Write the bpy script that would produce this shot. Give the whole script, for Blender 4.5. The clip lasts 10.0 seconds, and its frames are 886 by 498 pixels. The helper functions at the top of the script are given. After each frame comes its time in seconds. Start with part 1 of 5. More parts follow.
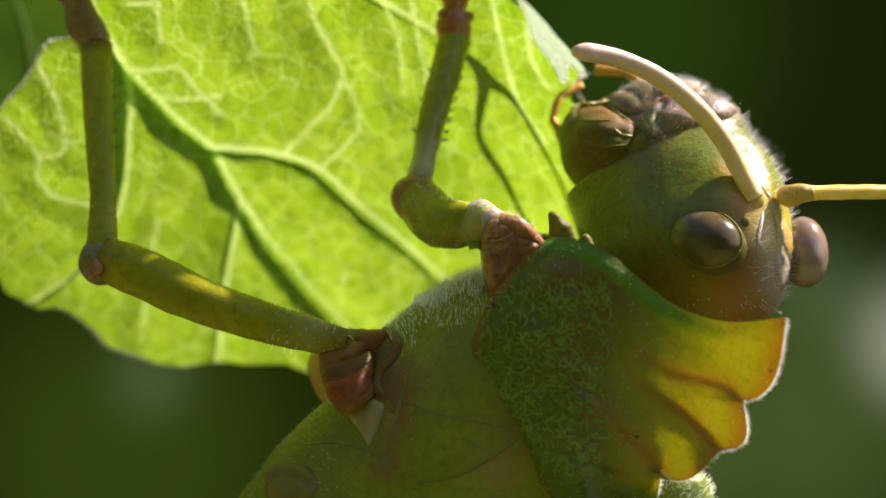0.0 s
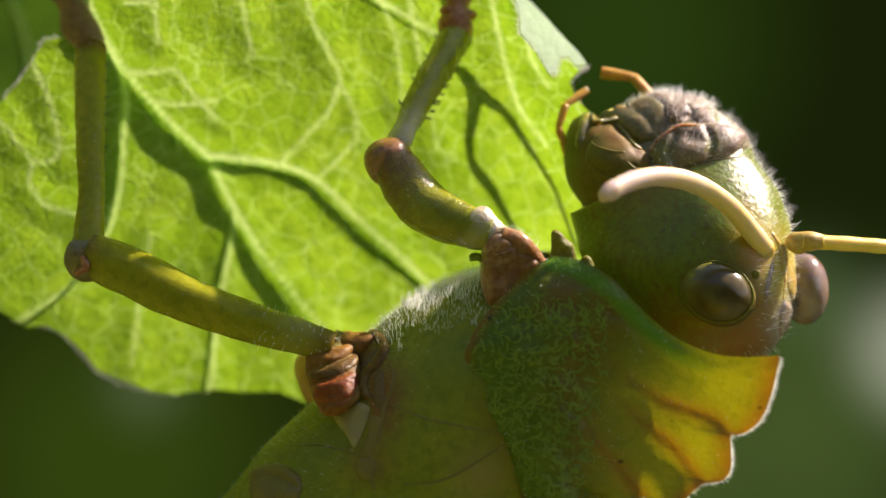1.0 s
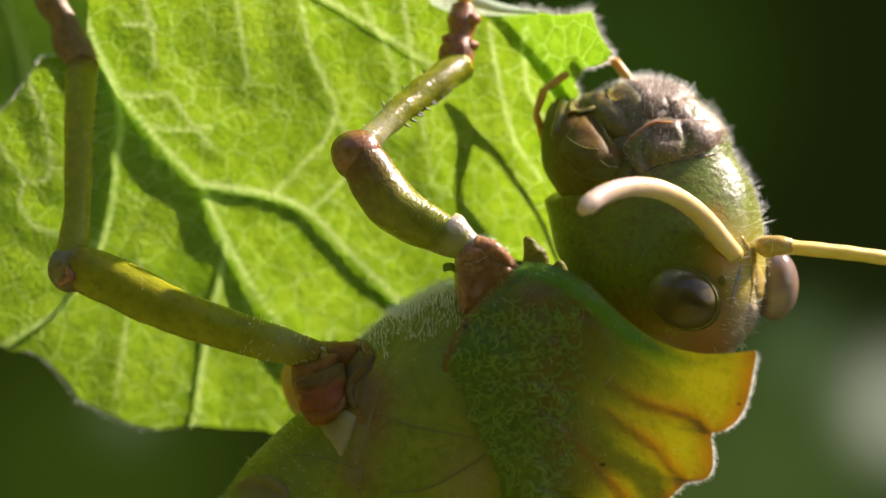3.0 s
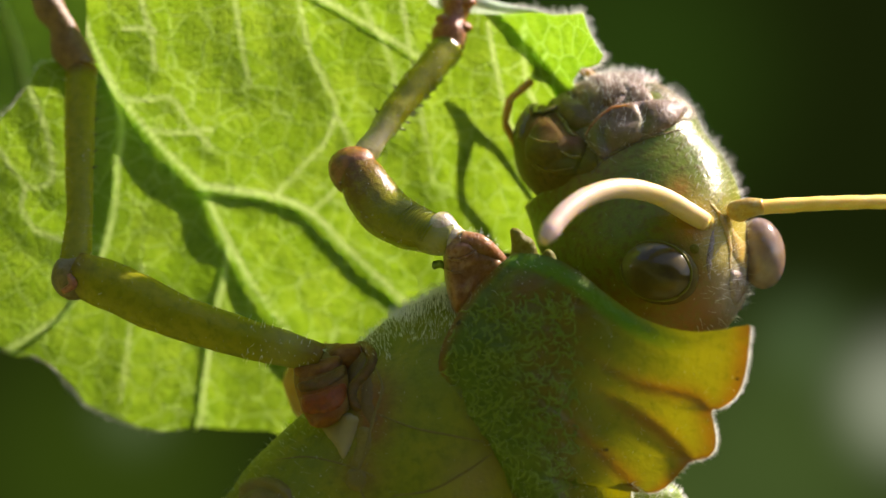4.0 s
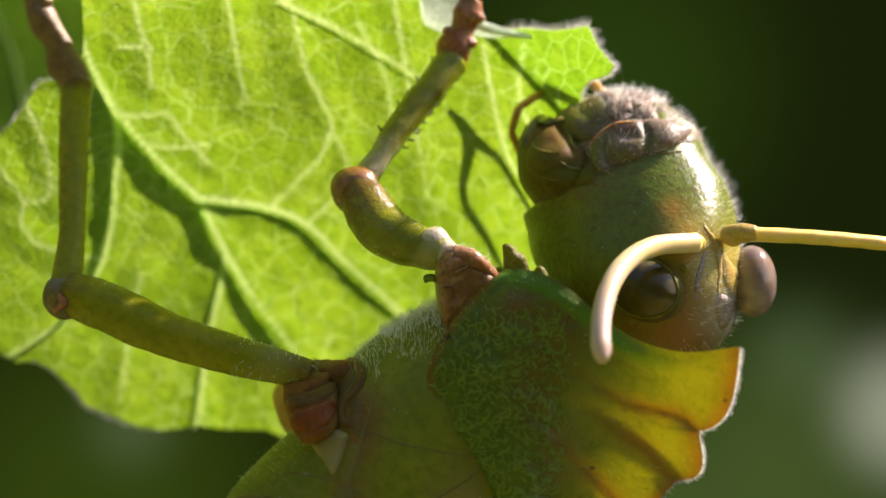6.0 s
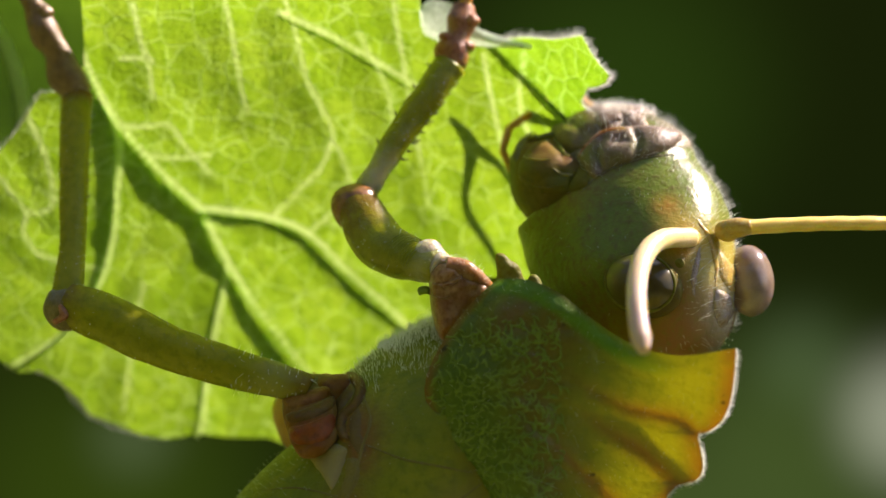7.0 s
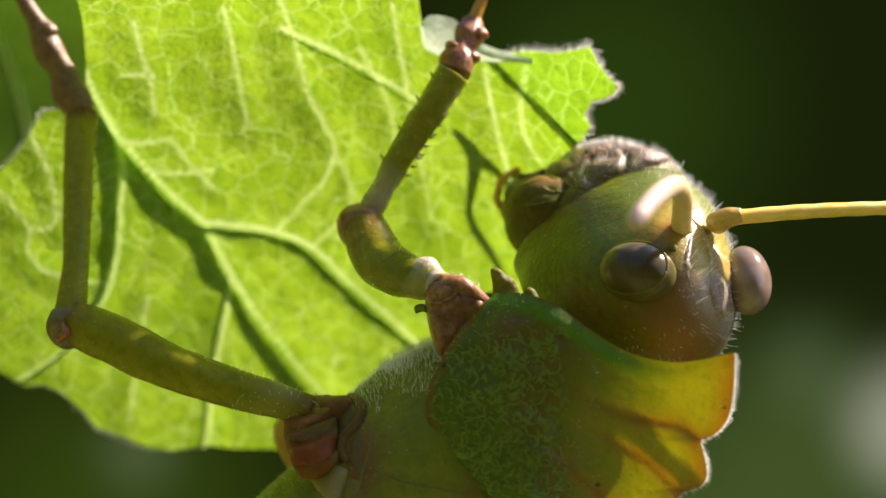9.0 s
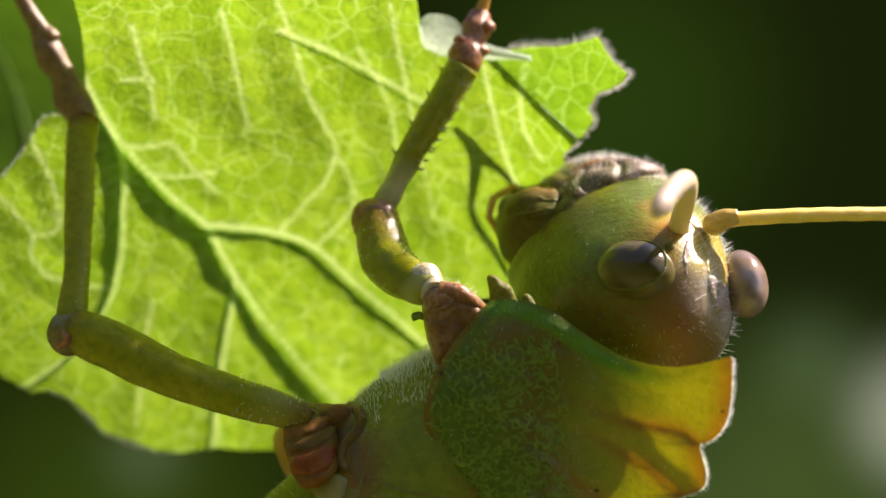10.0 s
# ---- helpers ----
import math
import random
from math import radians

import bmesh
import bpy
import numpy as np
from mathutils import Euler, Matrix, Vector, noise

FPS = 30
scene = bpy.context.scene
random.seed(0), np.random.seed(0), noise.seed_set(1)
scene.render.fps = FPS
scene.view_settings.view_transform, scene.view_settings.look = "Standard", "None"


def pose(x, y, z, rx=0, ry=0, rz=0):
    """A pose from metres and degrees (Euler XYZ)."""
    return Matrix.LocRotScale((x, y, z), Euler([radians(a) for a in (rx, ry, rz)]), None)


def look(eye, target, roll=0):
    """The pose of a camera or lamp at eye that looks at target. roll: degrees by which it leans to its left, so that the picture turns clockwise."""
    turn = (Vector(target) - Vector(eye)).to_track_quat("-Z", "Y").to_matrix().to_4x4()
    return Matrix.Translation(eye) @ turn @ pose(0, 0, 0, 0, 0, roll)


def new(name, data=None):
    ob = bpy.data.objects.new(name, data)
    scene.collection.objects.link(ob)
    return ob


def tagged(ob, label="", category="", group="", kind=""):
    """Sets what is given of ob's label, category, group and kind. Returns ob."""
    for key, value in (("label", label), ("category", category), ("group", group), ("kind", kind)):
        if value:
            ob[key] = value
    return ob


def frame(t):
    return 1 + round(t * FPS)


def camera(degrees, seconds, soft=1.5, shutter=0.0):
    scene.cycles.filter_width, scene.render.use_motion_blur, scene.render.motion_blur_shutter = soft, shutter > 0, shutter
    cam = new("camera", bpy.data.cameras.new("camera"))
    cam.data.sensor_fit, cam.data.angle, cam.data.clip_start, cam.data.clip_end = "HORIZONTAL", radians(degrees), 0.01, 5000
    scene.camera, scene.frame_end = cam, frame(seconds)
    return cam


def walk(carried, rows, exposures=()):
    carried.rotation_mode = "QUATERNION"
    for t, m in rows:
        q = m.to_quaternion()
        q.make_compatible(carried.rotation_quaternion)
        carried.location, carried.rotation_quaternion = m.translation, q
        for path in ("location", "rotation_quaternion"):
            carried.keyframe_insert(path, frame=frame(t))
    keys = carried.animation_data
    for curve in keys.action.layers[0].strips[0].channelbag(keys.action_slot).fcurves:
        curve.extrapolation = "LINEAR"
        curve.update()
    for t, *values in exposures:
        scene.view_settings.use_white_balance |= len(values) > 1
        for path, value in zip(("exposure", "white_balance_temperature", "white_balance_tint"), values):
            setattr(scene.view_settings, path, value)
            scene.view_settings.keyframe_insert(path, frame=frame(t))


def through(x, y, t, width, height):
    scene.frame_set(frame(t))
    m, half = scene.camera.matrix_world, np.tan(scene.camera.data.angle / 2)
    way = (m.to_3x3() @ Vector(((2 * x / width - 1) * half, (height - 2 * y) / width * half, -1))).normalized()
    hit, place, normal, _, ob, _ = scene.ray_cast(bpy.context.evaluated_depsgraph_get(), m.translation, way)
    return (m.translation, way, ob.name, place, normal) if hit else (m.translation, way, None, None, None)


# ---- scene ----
from mathutils.bvhtree import BVHTree
from mathutils.geometry import delaunay_2d_cdt

# ---------------------------------------------------------------- camera and its walk
# A macro lens 160 mm from the animal; 60 mm of the leaf fill the picture's width.
cam = camera(21.24, 10.0, soft=1.4)
cam.data.dof.use_dof, cam.data.dof.focus_distance, cam.data.dof.aperture_fstop = True, 0.157, 20.0
walk(cam, [
    (0, pose(0.00000, -0.16000, 0.00000, 88.88, 1.88, 0.34)),
    (0.5, pose(0.00000, -0.16000, 0.00000, 88.87, 1.90, 0.27)),
    (1, pose(0.00000, -0.16000, 0.00000, 89.06, 1.61, 0.24)),
    (1.5, pose(0.00000, -0.16000, 0.00000, 89.35, 0.64, 0.17)),
    (2, pose(0.00000, -0.16000, 0.00000, 89.46, 0.31, 0.08)),
    (2.5, pose(0.00000, -0.16000, 0.00000, 89.94, -1.06, -0.02)),
    (4, pose(0.00000, -0.16000, 0.00000, 89.90, 0.15, 0.06)),
    (4.5, pose(0.00000, -0.16000, 0.00000, 90.00, -0.00, 0.00)),
    (5, pose(0.00000, -0.16000, 0.00000, 90.12, -0.13, -0.00)),
    (5.5, pose(0.00000, -0.16000, 0.00000, 90.18, 0.05, -0.02)),
    (7, pose(0.00000, -0.16000, 0.00000, 90.46, 0.56, 0.02)),
    (7.5, pose(0.00000, -0.16000, 0.00000, 90.63, 0.39, -0.00)),
    (8, pose(0.00000, -0.16000, 0.00000, 90.75, 0.45, 0.03)),
    (8.5, pose(0.00000, -0.16000, 0.00000, 90.79, 0.62, 0.07)),
    (9, pose(0.00000, -0.16000, 0.00000, 90.77, 1.11, 0.11)),
    (9.5, pose(0.00000, -0.16000, 0.00000, 90.77, 1.55, 0.16)),
    (10, pose(0.00000, -0.16000, 0.00000, 90.74, 2.06, 0.19)),
], exposures=((0, 1.3, 6900, 25), (10, 1.3, 6900, 25)))

# ---------------------------------------------------------------- light
SUN_TO = Vector((0.65, 0.32, 0.69)).normalized()      # towards the sun: from the right, above and behind the leaf
world = bpy.data.worlds.new("world")
scene.world = world
world.use_nodes = True
wn = world.node_tree.nodes
sky = wn.new("ShaderNodeTexSky")
sky.sky_type, sky.sun_disc = "NISHITA", False
sky.sun_elevation = math.asin(SUN_TO.z)
sky.sun_rotation = math.atan2(SUN_TO.x, SUN_TO.y)
world.node_tree.links.new(sky.outputs[0], wn["Background"].inputs[0])
wn["Background"].inputs[1].default_value = 0.09
sun = new("sun", bpy.data.lights.new("sun", "SUN"))
sun.data.energy, sun.data.angle, sun.data.color = 5.0, radians(1.0), (1.0, 0.95, 0.84)
sun.matrix_world = look(SUN_TO * 2, (0, 0, 0))

# ---------------------------------------------------------------- small tools
MM = 0.001
V = lambda x, y, z: Vector((x, y, z)) * MM


def g(a, b, y=0.0):
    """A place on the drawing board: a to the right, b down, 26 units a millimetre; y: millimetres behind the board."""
    k = (160 + y) / 4181.3 * MM
    return Vector(((a - 784) * k, y * MM, (441 - b) * k))


def spline(pts, n):
    """n points on a smooth curve through pts (tuples of any length)."""
    p = np.array([tuple(q) for q in pts], float)
    if len(p) == 2:
        return p[0] + (p[1] - p[0]) * np.linspace(0, 1, n)[:, None]
    p = np.vstack([2 * p[0] - p[1], p, 2 * p[-1] - p[-2]])
    s = np.linspace(0, len(p) - 3 - 1e-9, n)
    i = s.astype(int)
    t = (s - i)[:, None]
    a, b, c, d = p[i], p[i + 1], p[i + 2], p[i + 3]
    return 0.5 * (2 * b + (c - a) * t + (2 * a - 5 * b + 4 * c - d) * t ** 2 + (3 * b - a - 3 * c + d) * t ** 3)


def tube(bm, pts, radii, n=24, seg=14, rough=0.0, freq=900.0, flat=1.0, side=Vector((0, 1, 0)), seed=0):
    """Adds a closed tube through pts (metres), with radii in mm at those points; flat: its thickness along side to that across."""
    rows = [(*p, r) for p, r in zip(pts, radii)]
    c = spline(rows, n)
    rings = []
    for i in range(n):
        d = Vector(c[min(i + 1, n - 1)][:3]) - Vector(c[max(i - 1, 0)][:3])
        d.normalize()
        u = (side - d * side.dot(d))
        if u.length < 0.05:
            u = Vector((1, 0, 0)) - d * d.x
        u.normalize()
        v = d.cross(u)
        ring = []
        for k in range(seg):
            w = 2 * math.pi * k / seg
            o = u * (math.cos(w) * flat) + v * math.sin(w)
            q = Vector(c[i][:3]) + o * (c[i][3] * MM)
            if rough:
                q += o * (noise.noise(q * freq + Vector((seed, 0, 0))) * rough * MM)
            ring.append(bm.verts.new(q))
        rings.append(ring)
    for a, b in zip(rings, rings[1:]):
        for k in range(seg):
            bm.faces.new((a[k], a[(k + 1) % seg], b[(k + 1) % seg], b[k]))
    for ring, turn in ((rings[0], 1), (rings[-1], -1)):
        m = bm.verts.new(sum((x.co for x in ring), Vector()) / seg)
        for k in range(seg):
            bm.faces.new((ring[k], m, ring[(k + 1) % seg]) if turn < 0 else (ring[(k + 1) % seg], m, ring[k]))
    return bm


def ball(bm, centre, r, axes=None, rough=0.0, freq=900.0, nu=20, nv=14):
    """Adds an ellipsoid; r: three radii in mm along axes (a 3 x 3 matrix)."""
    axes = axes or Matrix.Identity(3)
    made = bmesh.ops.create_uvsphere(bm, u_segments=nu, v_segments=nv, radius=1.0)
    for v in made["verts"]:
        q = axes @ Vector((v.co.x * r[0], v.co.y * r[1], v.co.z * r[2])) * MM + centre
        if rough:
            q += (q - centre).normalized() * noise.noise(q * freq) * rough * MM
        v.co = q
    return bm


ORIGIN = {}


def part(name, bm, material, parent=None, label="", origin=None, kind="", smooth=True):
    """Links a bmesh, drawn in the place's own coordinates, as one mesh under a thing or part."""
    base = ORIGIN.get(parent, Vector())
    o = base if origin is None else Vector(origin)
    bmesh.ops.translate(bm, verts=bm.verts, vec=-o)
    bmesh.ops.recalc_face_normals(bm, faces=bm.faces) if len(bm.faces) < 60000 else None
    me = bpy.data.meshes.new(name)
    bm.to_mesh(me)
    bm.free()
    for p in me.polygons:
        p.use_smooth = smooth
    me.materials.append(material)
    ob = new(name, me)
    ob.parent = parent
    ob.location = o - base
    ORIGIN[ob] = o
    return tagged(ob, label, kind=kind)


def bvh_of(ob):
    o = ORIGIN[ob]
    me = ob.data
    return BVHTree.FromPolygons([v.co + o for v in me.vertices], [p.vertices[:] for p in me.polygons])


def on(bvh, a, b):
    """The place and normal where the line of sight through board point (a, b) meets a surface."""
    eye = Vector((0, -0.16, 0))
    d = (g(a, b, 0) - eye).normalized()
    return bvh.ray_cast(eye, d)[:2]


def drape(bvh, pts, n=30, lift=0.0):
    out = []
    for a, b in spline(pts, n):
        q, nor = on(bvh, a, b)
        if q is not None:
            if nor.y > 0:
                nor = -nor
            out.append(q + nor * lift * MM)
    return out


def fill(outline, step):
    """A closed smooth outline on the board and an even mesh inside it: the ring, the points and the faces."""
    pts = [np.array(p, float) for p in outline]
    m = len(pts)
    ring = []
    for i in range(m):
        a, b, c, d = pts[i - 1], pts[i], pts[(i + 1) % m], pts[(i + 2) % m]
        k = max(2, int(np.linalg.norm(c - b) / step))
        for j in range(k):
            t = j / k
            ring.append(0.5 * (2 * b + (c - a) * t + (2 * a - 5 * b + 4 * c - d) * t ** 2 + (3 * b - a - 3 * c + d) * t ** 3))
    ring = np.array(ring)
    verts = [Vector(p) for p in ring]
    for j, y in enumerate(np.arange(ring[:, 1].min(), ring[:, 1].max(), step * 0.87)):
        for x in np.arange(ring[:, 0].min(), ring[:, 0].max(), step):
            verts.append(Vector((x + (j % 2) * step / 2, y)))
    n = len(ring)
    out = delaunay_2d_cdt(verts, [(i, (i + 1) % n) for i in range(n)], [list(range(n))], 1, 1e-4)
    return ring, out[0], out[2]


def lens(bm, outline, y, deep, step=4.0, width=16.0):
    """A flake with rounded edges, deep mm to either side of y."""
    ring, points, faces = fill(outline, step)
    for side in (-1, 1):
        made = []
        for p in points:
            r = min(1.0, float(np.hypot(ring[:, 0] - p.x, ring[:, 1] - p.y).min()) / width)
            made.append(bm.verts.new(g(p.x, p.y, y + side * deep * math.sqrt(max(0.0, 1 - (1 - r) ** 2)) + 0.12 * noise.noise(Vector((p.x, p.y, 0)) * 0.07))))
        for f in faces:
            bm.faces.new([made[i] for i in f])
    bmesh.ops.remove_doubles(bm, verts=bm.verts, dist=1e-6)


def plate(name, outline, tree, bulge, mat, parent, label="", step=6.0, width=22.0, sink=0.12, rough=0.06, freq=900.0, creases=()):
    """A cushion of skin on a surface: a closed outline on the board, swelling by bulge mm within width of its edge; creases: lines pressed into it."""
    ring, points, faces = fill(outline, step)
    lines = [spline(c, 40) for c in creases]
    bm = bmesh.new()
    made = []
    for p in points:
        q, nor = on(tree, p.x, p.y)
        if q is None:
            q, nor = tree.find_nearest(g(p.x, p.y, 3.0))[:2]
        nor = -nor if nor.y > 0 else nor
        r = min(1.0, float(np.hypot(ring[:, 0] - p.x, ring[:, 1] - p.y).min()) / width)
        lift = -sink + (bulge + sink) * math.sqrt(max(0.0, 1 - (1 - r) ** 2)) + rough * noise.noise(q * freq) * r
        for line in lines:
            lift -= 0.55 * bulge * math.exp(-(np.hypot(line[:, 0] - p.x, line[:, 1] - p.y).min() / 6.0) ** 2)
        made.append(bm.verts.new(q + nor * lift * MM))
    for f in faces:
        bm.faces.new([made[i] for i in f])
    return part(name, bm, mat, parent, label)


def bvh_of_all(obs):
    verts, polys = [], []
    for ob in obs:
        k = len(verts)
        verts += [v.co + ORIGIN[ob] for v in ob.data.vertices]
        polys += [[i + k for i in p.vertices] for p in ob.data.polygons]
    return BVHTree.FromPolygons(verts, polys)


def hair(bm, root, tip, r):
    """One tapering hair."""
    d = (tip - root).normalized()
    u = d.orthogonal().normalized()
    v = d.cross(u)
    base = [bm.verts.new(root + (u * math.cos(w) + v * math.sin(w)) * r * MM) for w in (0, 2.094, 4.189)]
    top = bm.verts.new(tip)
    for k in range(3):
        bm.faces.new((base[k], base[(k + 1) % 3], top))


def fuzz(ob, count, length, r, keep, lean=Vector((0, 0, 0)), name="fuzz", material=None, seed=1, label=""):
    """Short hairs on the faces of a part where keep(place, normal) says so; lengths in mm."""
    rnd = random.Random(seed)
    o = ORIGIN[ob]
    me = ob.data
    polys = [(p.center + o, p.normal.copy(), p.area, p) for p in me.polygons]
    polys = [q for q in polys if keep(q[0], q[1])]
    if not polys:
        return None
    total = sum(q[2] for q in polys)
    bm = bmesh.new()
    for c, nor, area, p in polys:
        want = count * area / total
        for _ in range(int(want) + (rnd.random() < want % 1)):
            vs = [me.vertices[i].co + o for i in p.vertices]
            s, t = rnd.random(), rnd.random()
            if len(vs) == 4:
                root = vs[0] * (1 - s) * (1 - t) + vs[1] * s * (1 - t) + vs[2] * s * t + vs[3] * (1 - s) * t
            else:
                s, t = (s, t) if s + t < 1 else (1 - s, 1 - t)
                root = vs[0] * (1 - s - t) + vs[1] * s + vs[2] * t
            d = (nor + lean + Vector((rnd.gauss(0, 0.25), rnd.gauss(0, 0.25), rnd.gauss(0, 0.25)))).normalized()
            hair(bm, root - nor * 0.02 * MM, root + d * length * rnd.uniform(0.5, 1.3) * MM, r * rnd.uniform(0.8, 1.2))
    parent = ob if ob.parent is None or ob.parent.parent is None else ob.parent
    made = part(name, bm, material or HAIR, parent, label, kind="stuff")
    return made


# ---------------------------------------------------------------- materials
def material(name, colours, size=2.0, rough=0.45, bump=0.3, fine=0.25, through=0.0, sss=0.0, spots=None, pigment=None, spec=0.4, thin=None, cells=None):
    """A surface: colours blended by noise of that size (mm); through: share of light that passes a thin sheet; pigment: (attribute, colour) pairs."""
    m = bpy.data.materials.new(name)
    m.use_nodes = True
    nt = m.node_tree
    n, link = nt.nodes, nt.links.new
    bsdf = n["Principled BSDF"]
    co = n.new("ShaderNodeTexCoord")
    mul = n.new("ShaderNodeVectorMath")
    mul.operation = "SCALE"
    mul.inputs["Scale"].default_value = 1000.0
    link(co.outputs["Object"], mul.inputs[0])

    def tex(scale, detail=4.0, rough_=0.6):
        t = n.new("ShaderNodeTexNoise")
        t.inputs["Scale"].default_value, t.inputs["Detail"].default_value, t.inputs["Roughness"].default_value = scale, detail, rough_
        link(mul.outputs[0], t.inputs["Vector"])
        return t.outputs["Fac"]

    def mix(f, a, b, blend="MIX"):
        x = n.new("ShaderNodeMix")
        x.data_type, x.blend_type = "RGBA", blend
        if isinstance(f, float):
            x.inputs["Factor"].default_value = f
        else:
            link(f, x.inputs["Factor"])
        for s, v in (("A", a), ("B", b)):
            sock = [i for i in x.inputs if i.name == s and i.type == "RGBA"][0]
            if isinstance(v, tuple):
                sock.default_value = (*v, 1)
            else:
                link(v, sock)
        return [o for o in x.outputs if o.type == "RGBA"][0]

    def ramp(f, lo, hi):
        r = n.new("ShaderNodeMapRange")
        r.inputs["From Min"].default_value, r.inputs["From Max"].default_value = lo, hi
        link(f, r.inputs["Value"])
        return r.outputs[0]

    big = tex(1.0 / size)
    small = tex(5.0 / size, 5.0)
    col = mix(ramp(big, 0.35, 0.65), colours[0], colours[1])
    if len(colours) > 2:
        col = mix(ramp(small, 0.45, 0.7), col, colours[2])
    if cells:
        v = n.new("ShaderNodeTexVoronoi")
        v.feature = "DISTANCE_TO_EDGE"
        v.inputs["Scale"].default_value = 1.0 / cells[0]
        warp = n.new("ShaderNodeVectorMath")
        warp.operation = "ADD"
        wt = n.new("ShaderNodeTexNoise")
        wt.inputs["Scale"].default_value = 0.35 / cells[0]
        wt.inputs["Detail"].default_value = 5.0
        big_warp = n.new("ShaderNodeVectorMath")
        big_warp.operation = "SCALE"
        big_warp.inputs["Scale"].default_value = 0.7 * cells[0]
        link(mul.outputs[0], wt.inputs["Vector"])
        link(mul.outputs[0], warp.inputs[0])
        link(wt.outputs["Color"], big_warp.inputs[0])
        link(big_warp.outputs[0], warp.inputs[1])
        link(warp.outputs[0], v.inputs["Vector"])
        col = mix(ramp(v.outputs["Distance"], cells[2], 0.0), col, cells[1])
        v2 = n.new("ShaderNodeTexVoronoi")
        v2.feature = "DISTANCE_TO_EDGE"
        v2.inputs["Scale"].default_value = 3.6 / cells[0]
        link(warp.outputs[0], v2.inputs["Vector"])
        v3 = n.new("ShaderNodeTexVoronoi")
        v3.inputs["Scale"].default_value = 1.0 / cells[0]
        link(warp.outputs[0], v3.inputs["Vector"])
        sep = n.new("ShaderNodeSeparateColor")
        link(v3.outputs["Color"], sep.inputs[0])
        dull = n.new("ShaderNodeMath")
        dull.operation = "MULTIPLY"
        dull.inputs[1].default_value = 0.45
        link(ramp(sep.outputs[0], 0.35, 1.0), dull.inputs[0])
        col = mix(dull.outputs[0], col, colours[-1])
        half = mix(0.35, col, cells[1])
        col = mix(ramp(v2.outputs["Distance"], cells[2] * 1.1, 0.0), col, half)
    for attr, colour in pigment or ():
        a = n.new("ShaderNodeAttribute")
        a.attribute_name = attr
        blur = n.new("ShaderNodeMath")
        blur.operation = "MULTIPLY"
        link(a.outputs["Fac"], blur.inputs[0])
        link(ramp(small, 0.0, 0.5), blur.inputs[1])
        col = mix(blur.outputs[0], col, colour)
    if spots:
        col = mix(ramp(tex(spots[1], 2.0, 0.4), spots[2], spots[2] + 0.06), col, spots[0])
    link(col, bsdf.inputs["Base Color"])
    bsdf.inputs["Roughness"].default_value = rough
    link(ramp(small, 0.0, 1.0), bsdf.inputs["Roughness"]) if rough is None else None
    bsdf.inputs["Specular IOR Level"].default_value = spec
    if sss:
        bsdf.inputs["Subsurface Weight"].default_value = 1.0
        bsdf.inputs["Subsurface Radius"].default_value = (1.0, 0.8, 0.25)
        bsdf.inputs["Subsurface Scale"].default_value = sss * MM
    if bump:
        b1 = n.new("ShaderNodeBump")
        b1.inputs["Strength"].default_value, b1.inputs["Distance"].default_value = bump, 0.25 * MM
        link(tex(1.0 / fine, 3.0), b1.inputs["Height"])
        link(b1.outputs[0], bsdf.inputs["Normal"])
    if through:
        tr = n.new("ShaderNodeBsdfTranslucent")
        hue = n.new("ShaderNodeHueSaturation")
        hue.inputs["Saturation"].default_value, hue.inputs["Value"].default_value = 1.08, 1.7
        link(col, hue.inputs["Color"])
        link(hue.outputs[0], tr.inputs["Color"])
        if bump:
            link(b1.outputs[0], tr.inputs["Normal"])
        ms = n.new("ShaderNodeMixShader")
        ms.inputs[0].default_value = through
        if thin:
            ta = n.new("ShaderNodeAttribute")
            ta.attribute_name = thin
            tm = n.new("ShaderNodeMath")
            tm.operation = "MULTIPLY"
            tm.inputs[1].default_value = through
            link(ta.outputs["Fac"], tm.inputs[0])
            link(tm.outputs[0], ms.inputs[0])
        link(bsdf.outputs[0], ms.inputs[1])
        link(tr.outputs[0], ms.inputs[2])
        link(ms.outputs[0], n["Material Output"].inputs["Surface"])
    return m


HAIR = material("pale hair", [(0.88, 0.88, 0.84), (0.8, 0.8, 0.74)], rough=0.4, bump=0, through=0.35)
LEAF = material("leaf upper side", [(0.168, 0.285, 0.026), (0.23, 0.345, 0.04), (0.118, 0.215, 0.018)], size=5, rough=0.5, bump=0.8, fine=0.35, through=0.44, pigment=(("vein", (0.44, 0.545, 0.21)),),
                cells=(1.9, (0.29, 0.415, 0.105), 0.045))
LEAF_THIN = material("loose leaf tip", [(0.168, 0.285, 0.026), (0.23, 0.345, 0.04), (0.118, 0.215, 0.018)], size=5, rough=0.5, bump=0.8, fine=0.35, through=0.6, pigment=(("vein", (0.44, 0.545, 0.21)),),
                cells=(1.9, (0.29, 0.415, 0.105), 0.045))
LEAF_PALE = material("downy leaf underside", [(0.5, 0.6, 0.46), (0.6, 0.68, 0.55), (0.42, 0.52, 0.36)], size=2, rough=0.7, bump=0.6, through=0.25)
LEAF_BACK = material("downy back of the tip", [(0.50, 0.58, 0.48), (0.58, 0.65, 0.55), (0.42, 0.52, 0.38)], size=2, rough=0.75, bump=0.8, fine=0.5, through=0.7)
VEIN = material("leaf vein", [(0.50, 0.62, 0.24), (0.56, 0.66, 0.32)], size=2, rough=0.5, through=0.55)
RIB = material("leaf rib", [(0.36, 0.48, 0.10), (0.42, 0.54, 0.14)], size=3, rough=0.6, through=0.7)
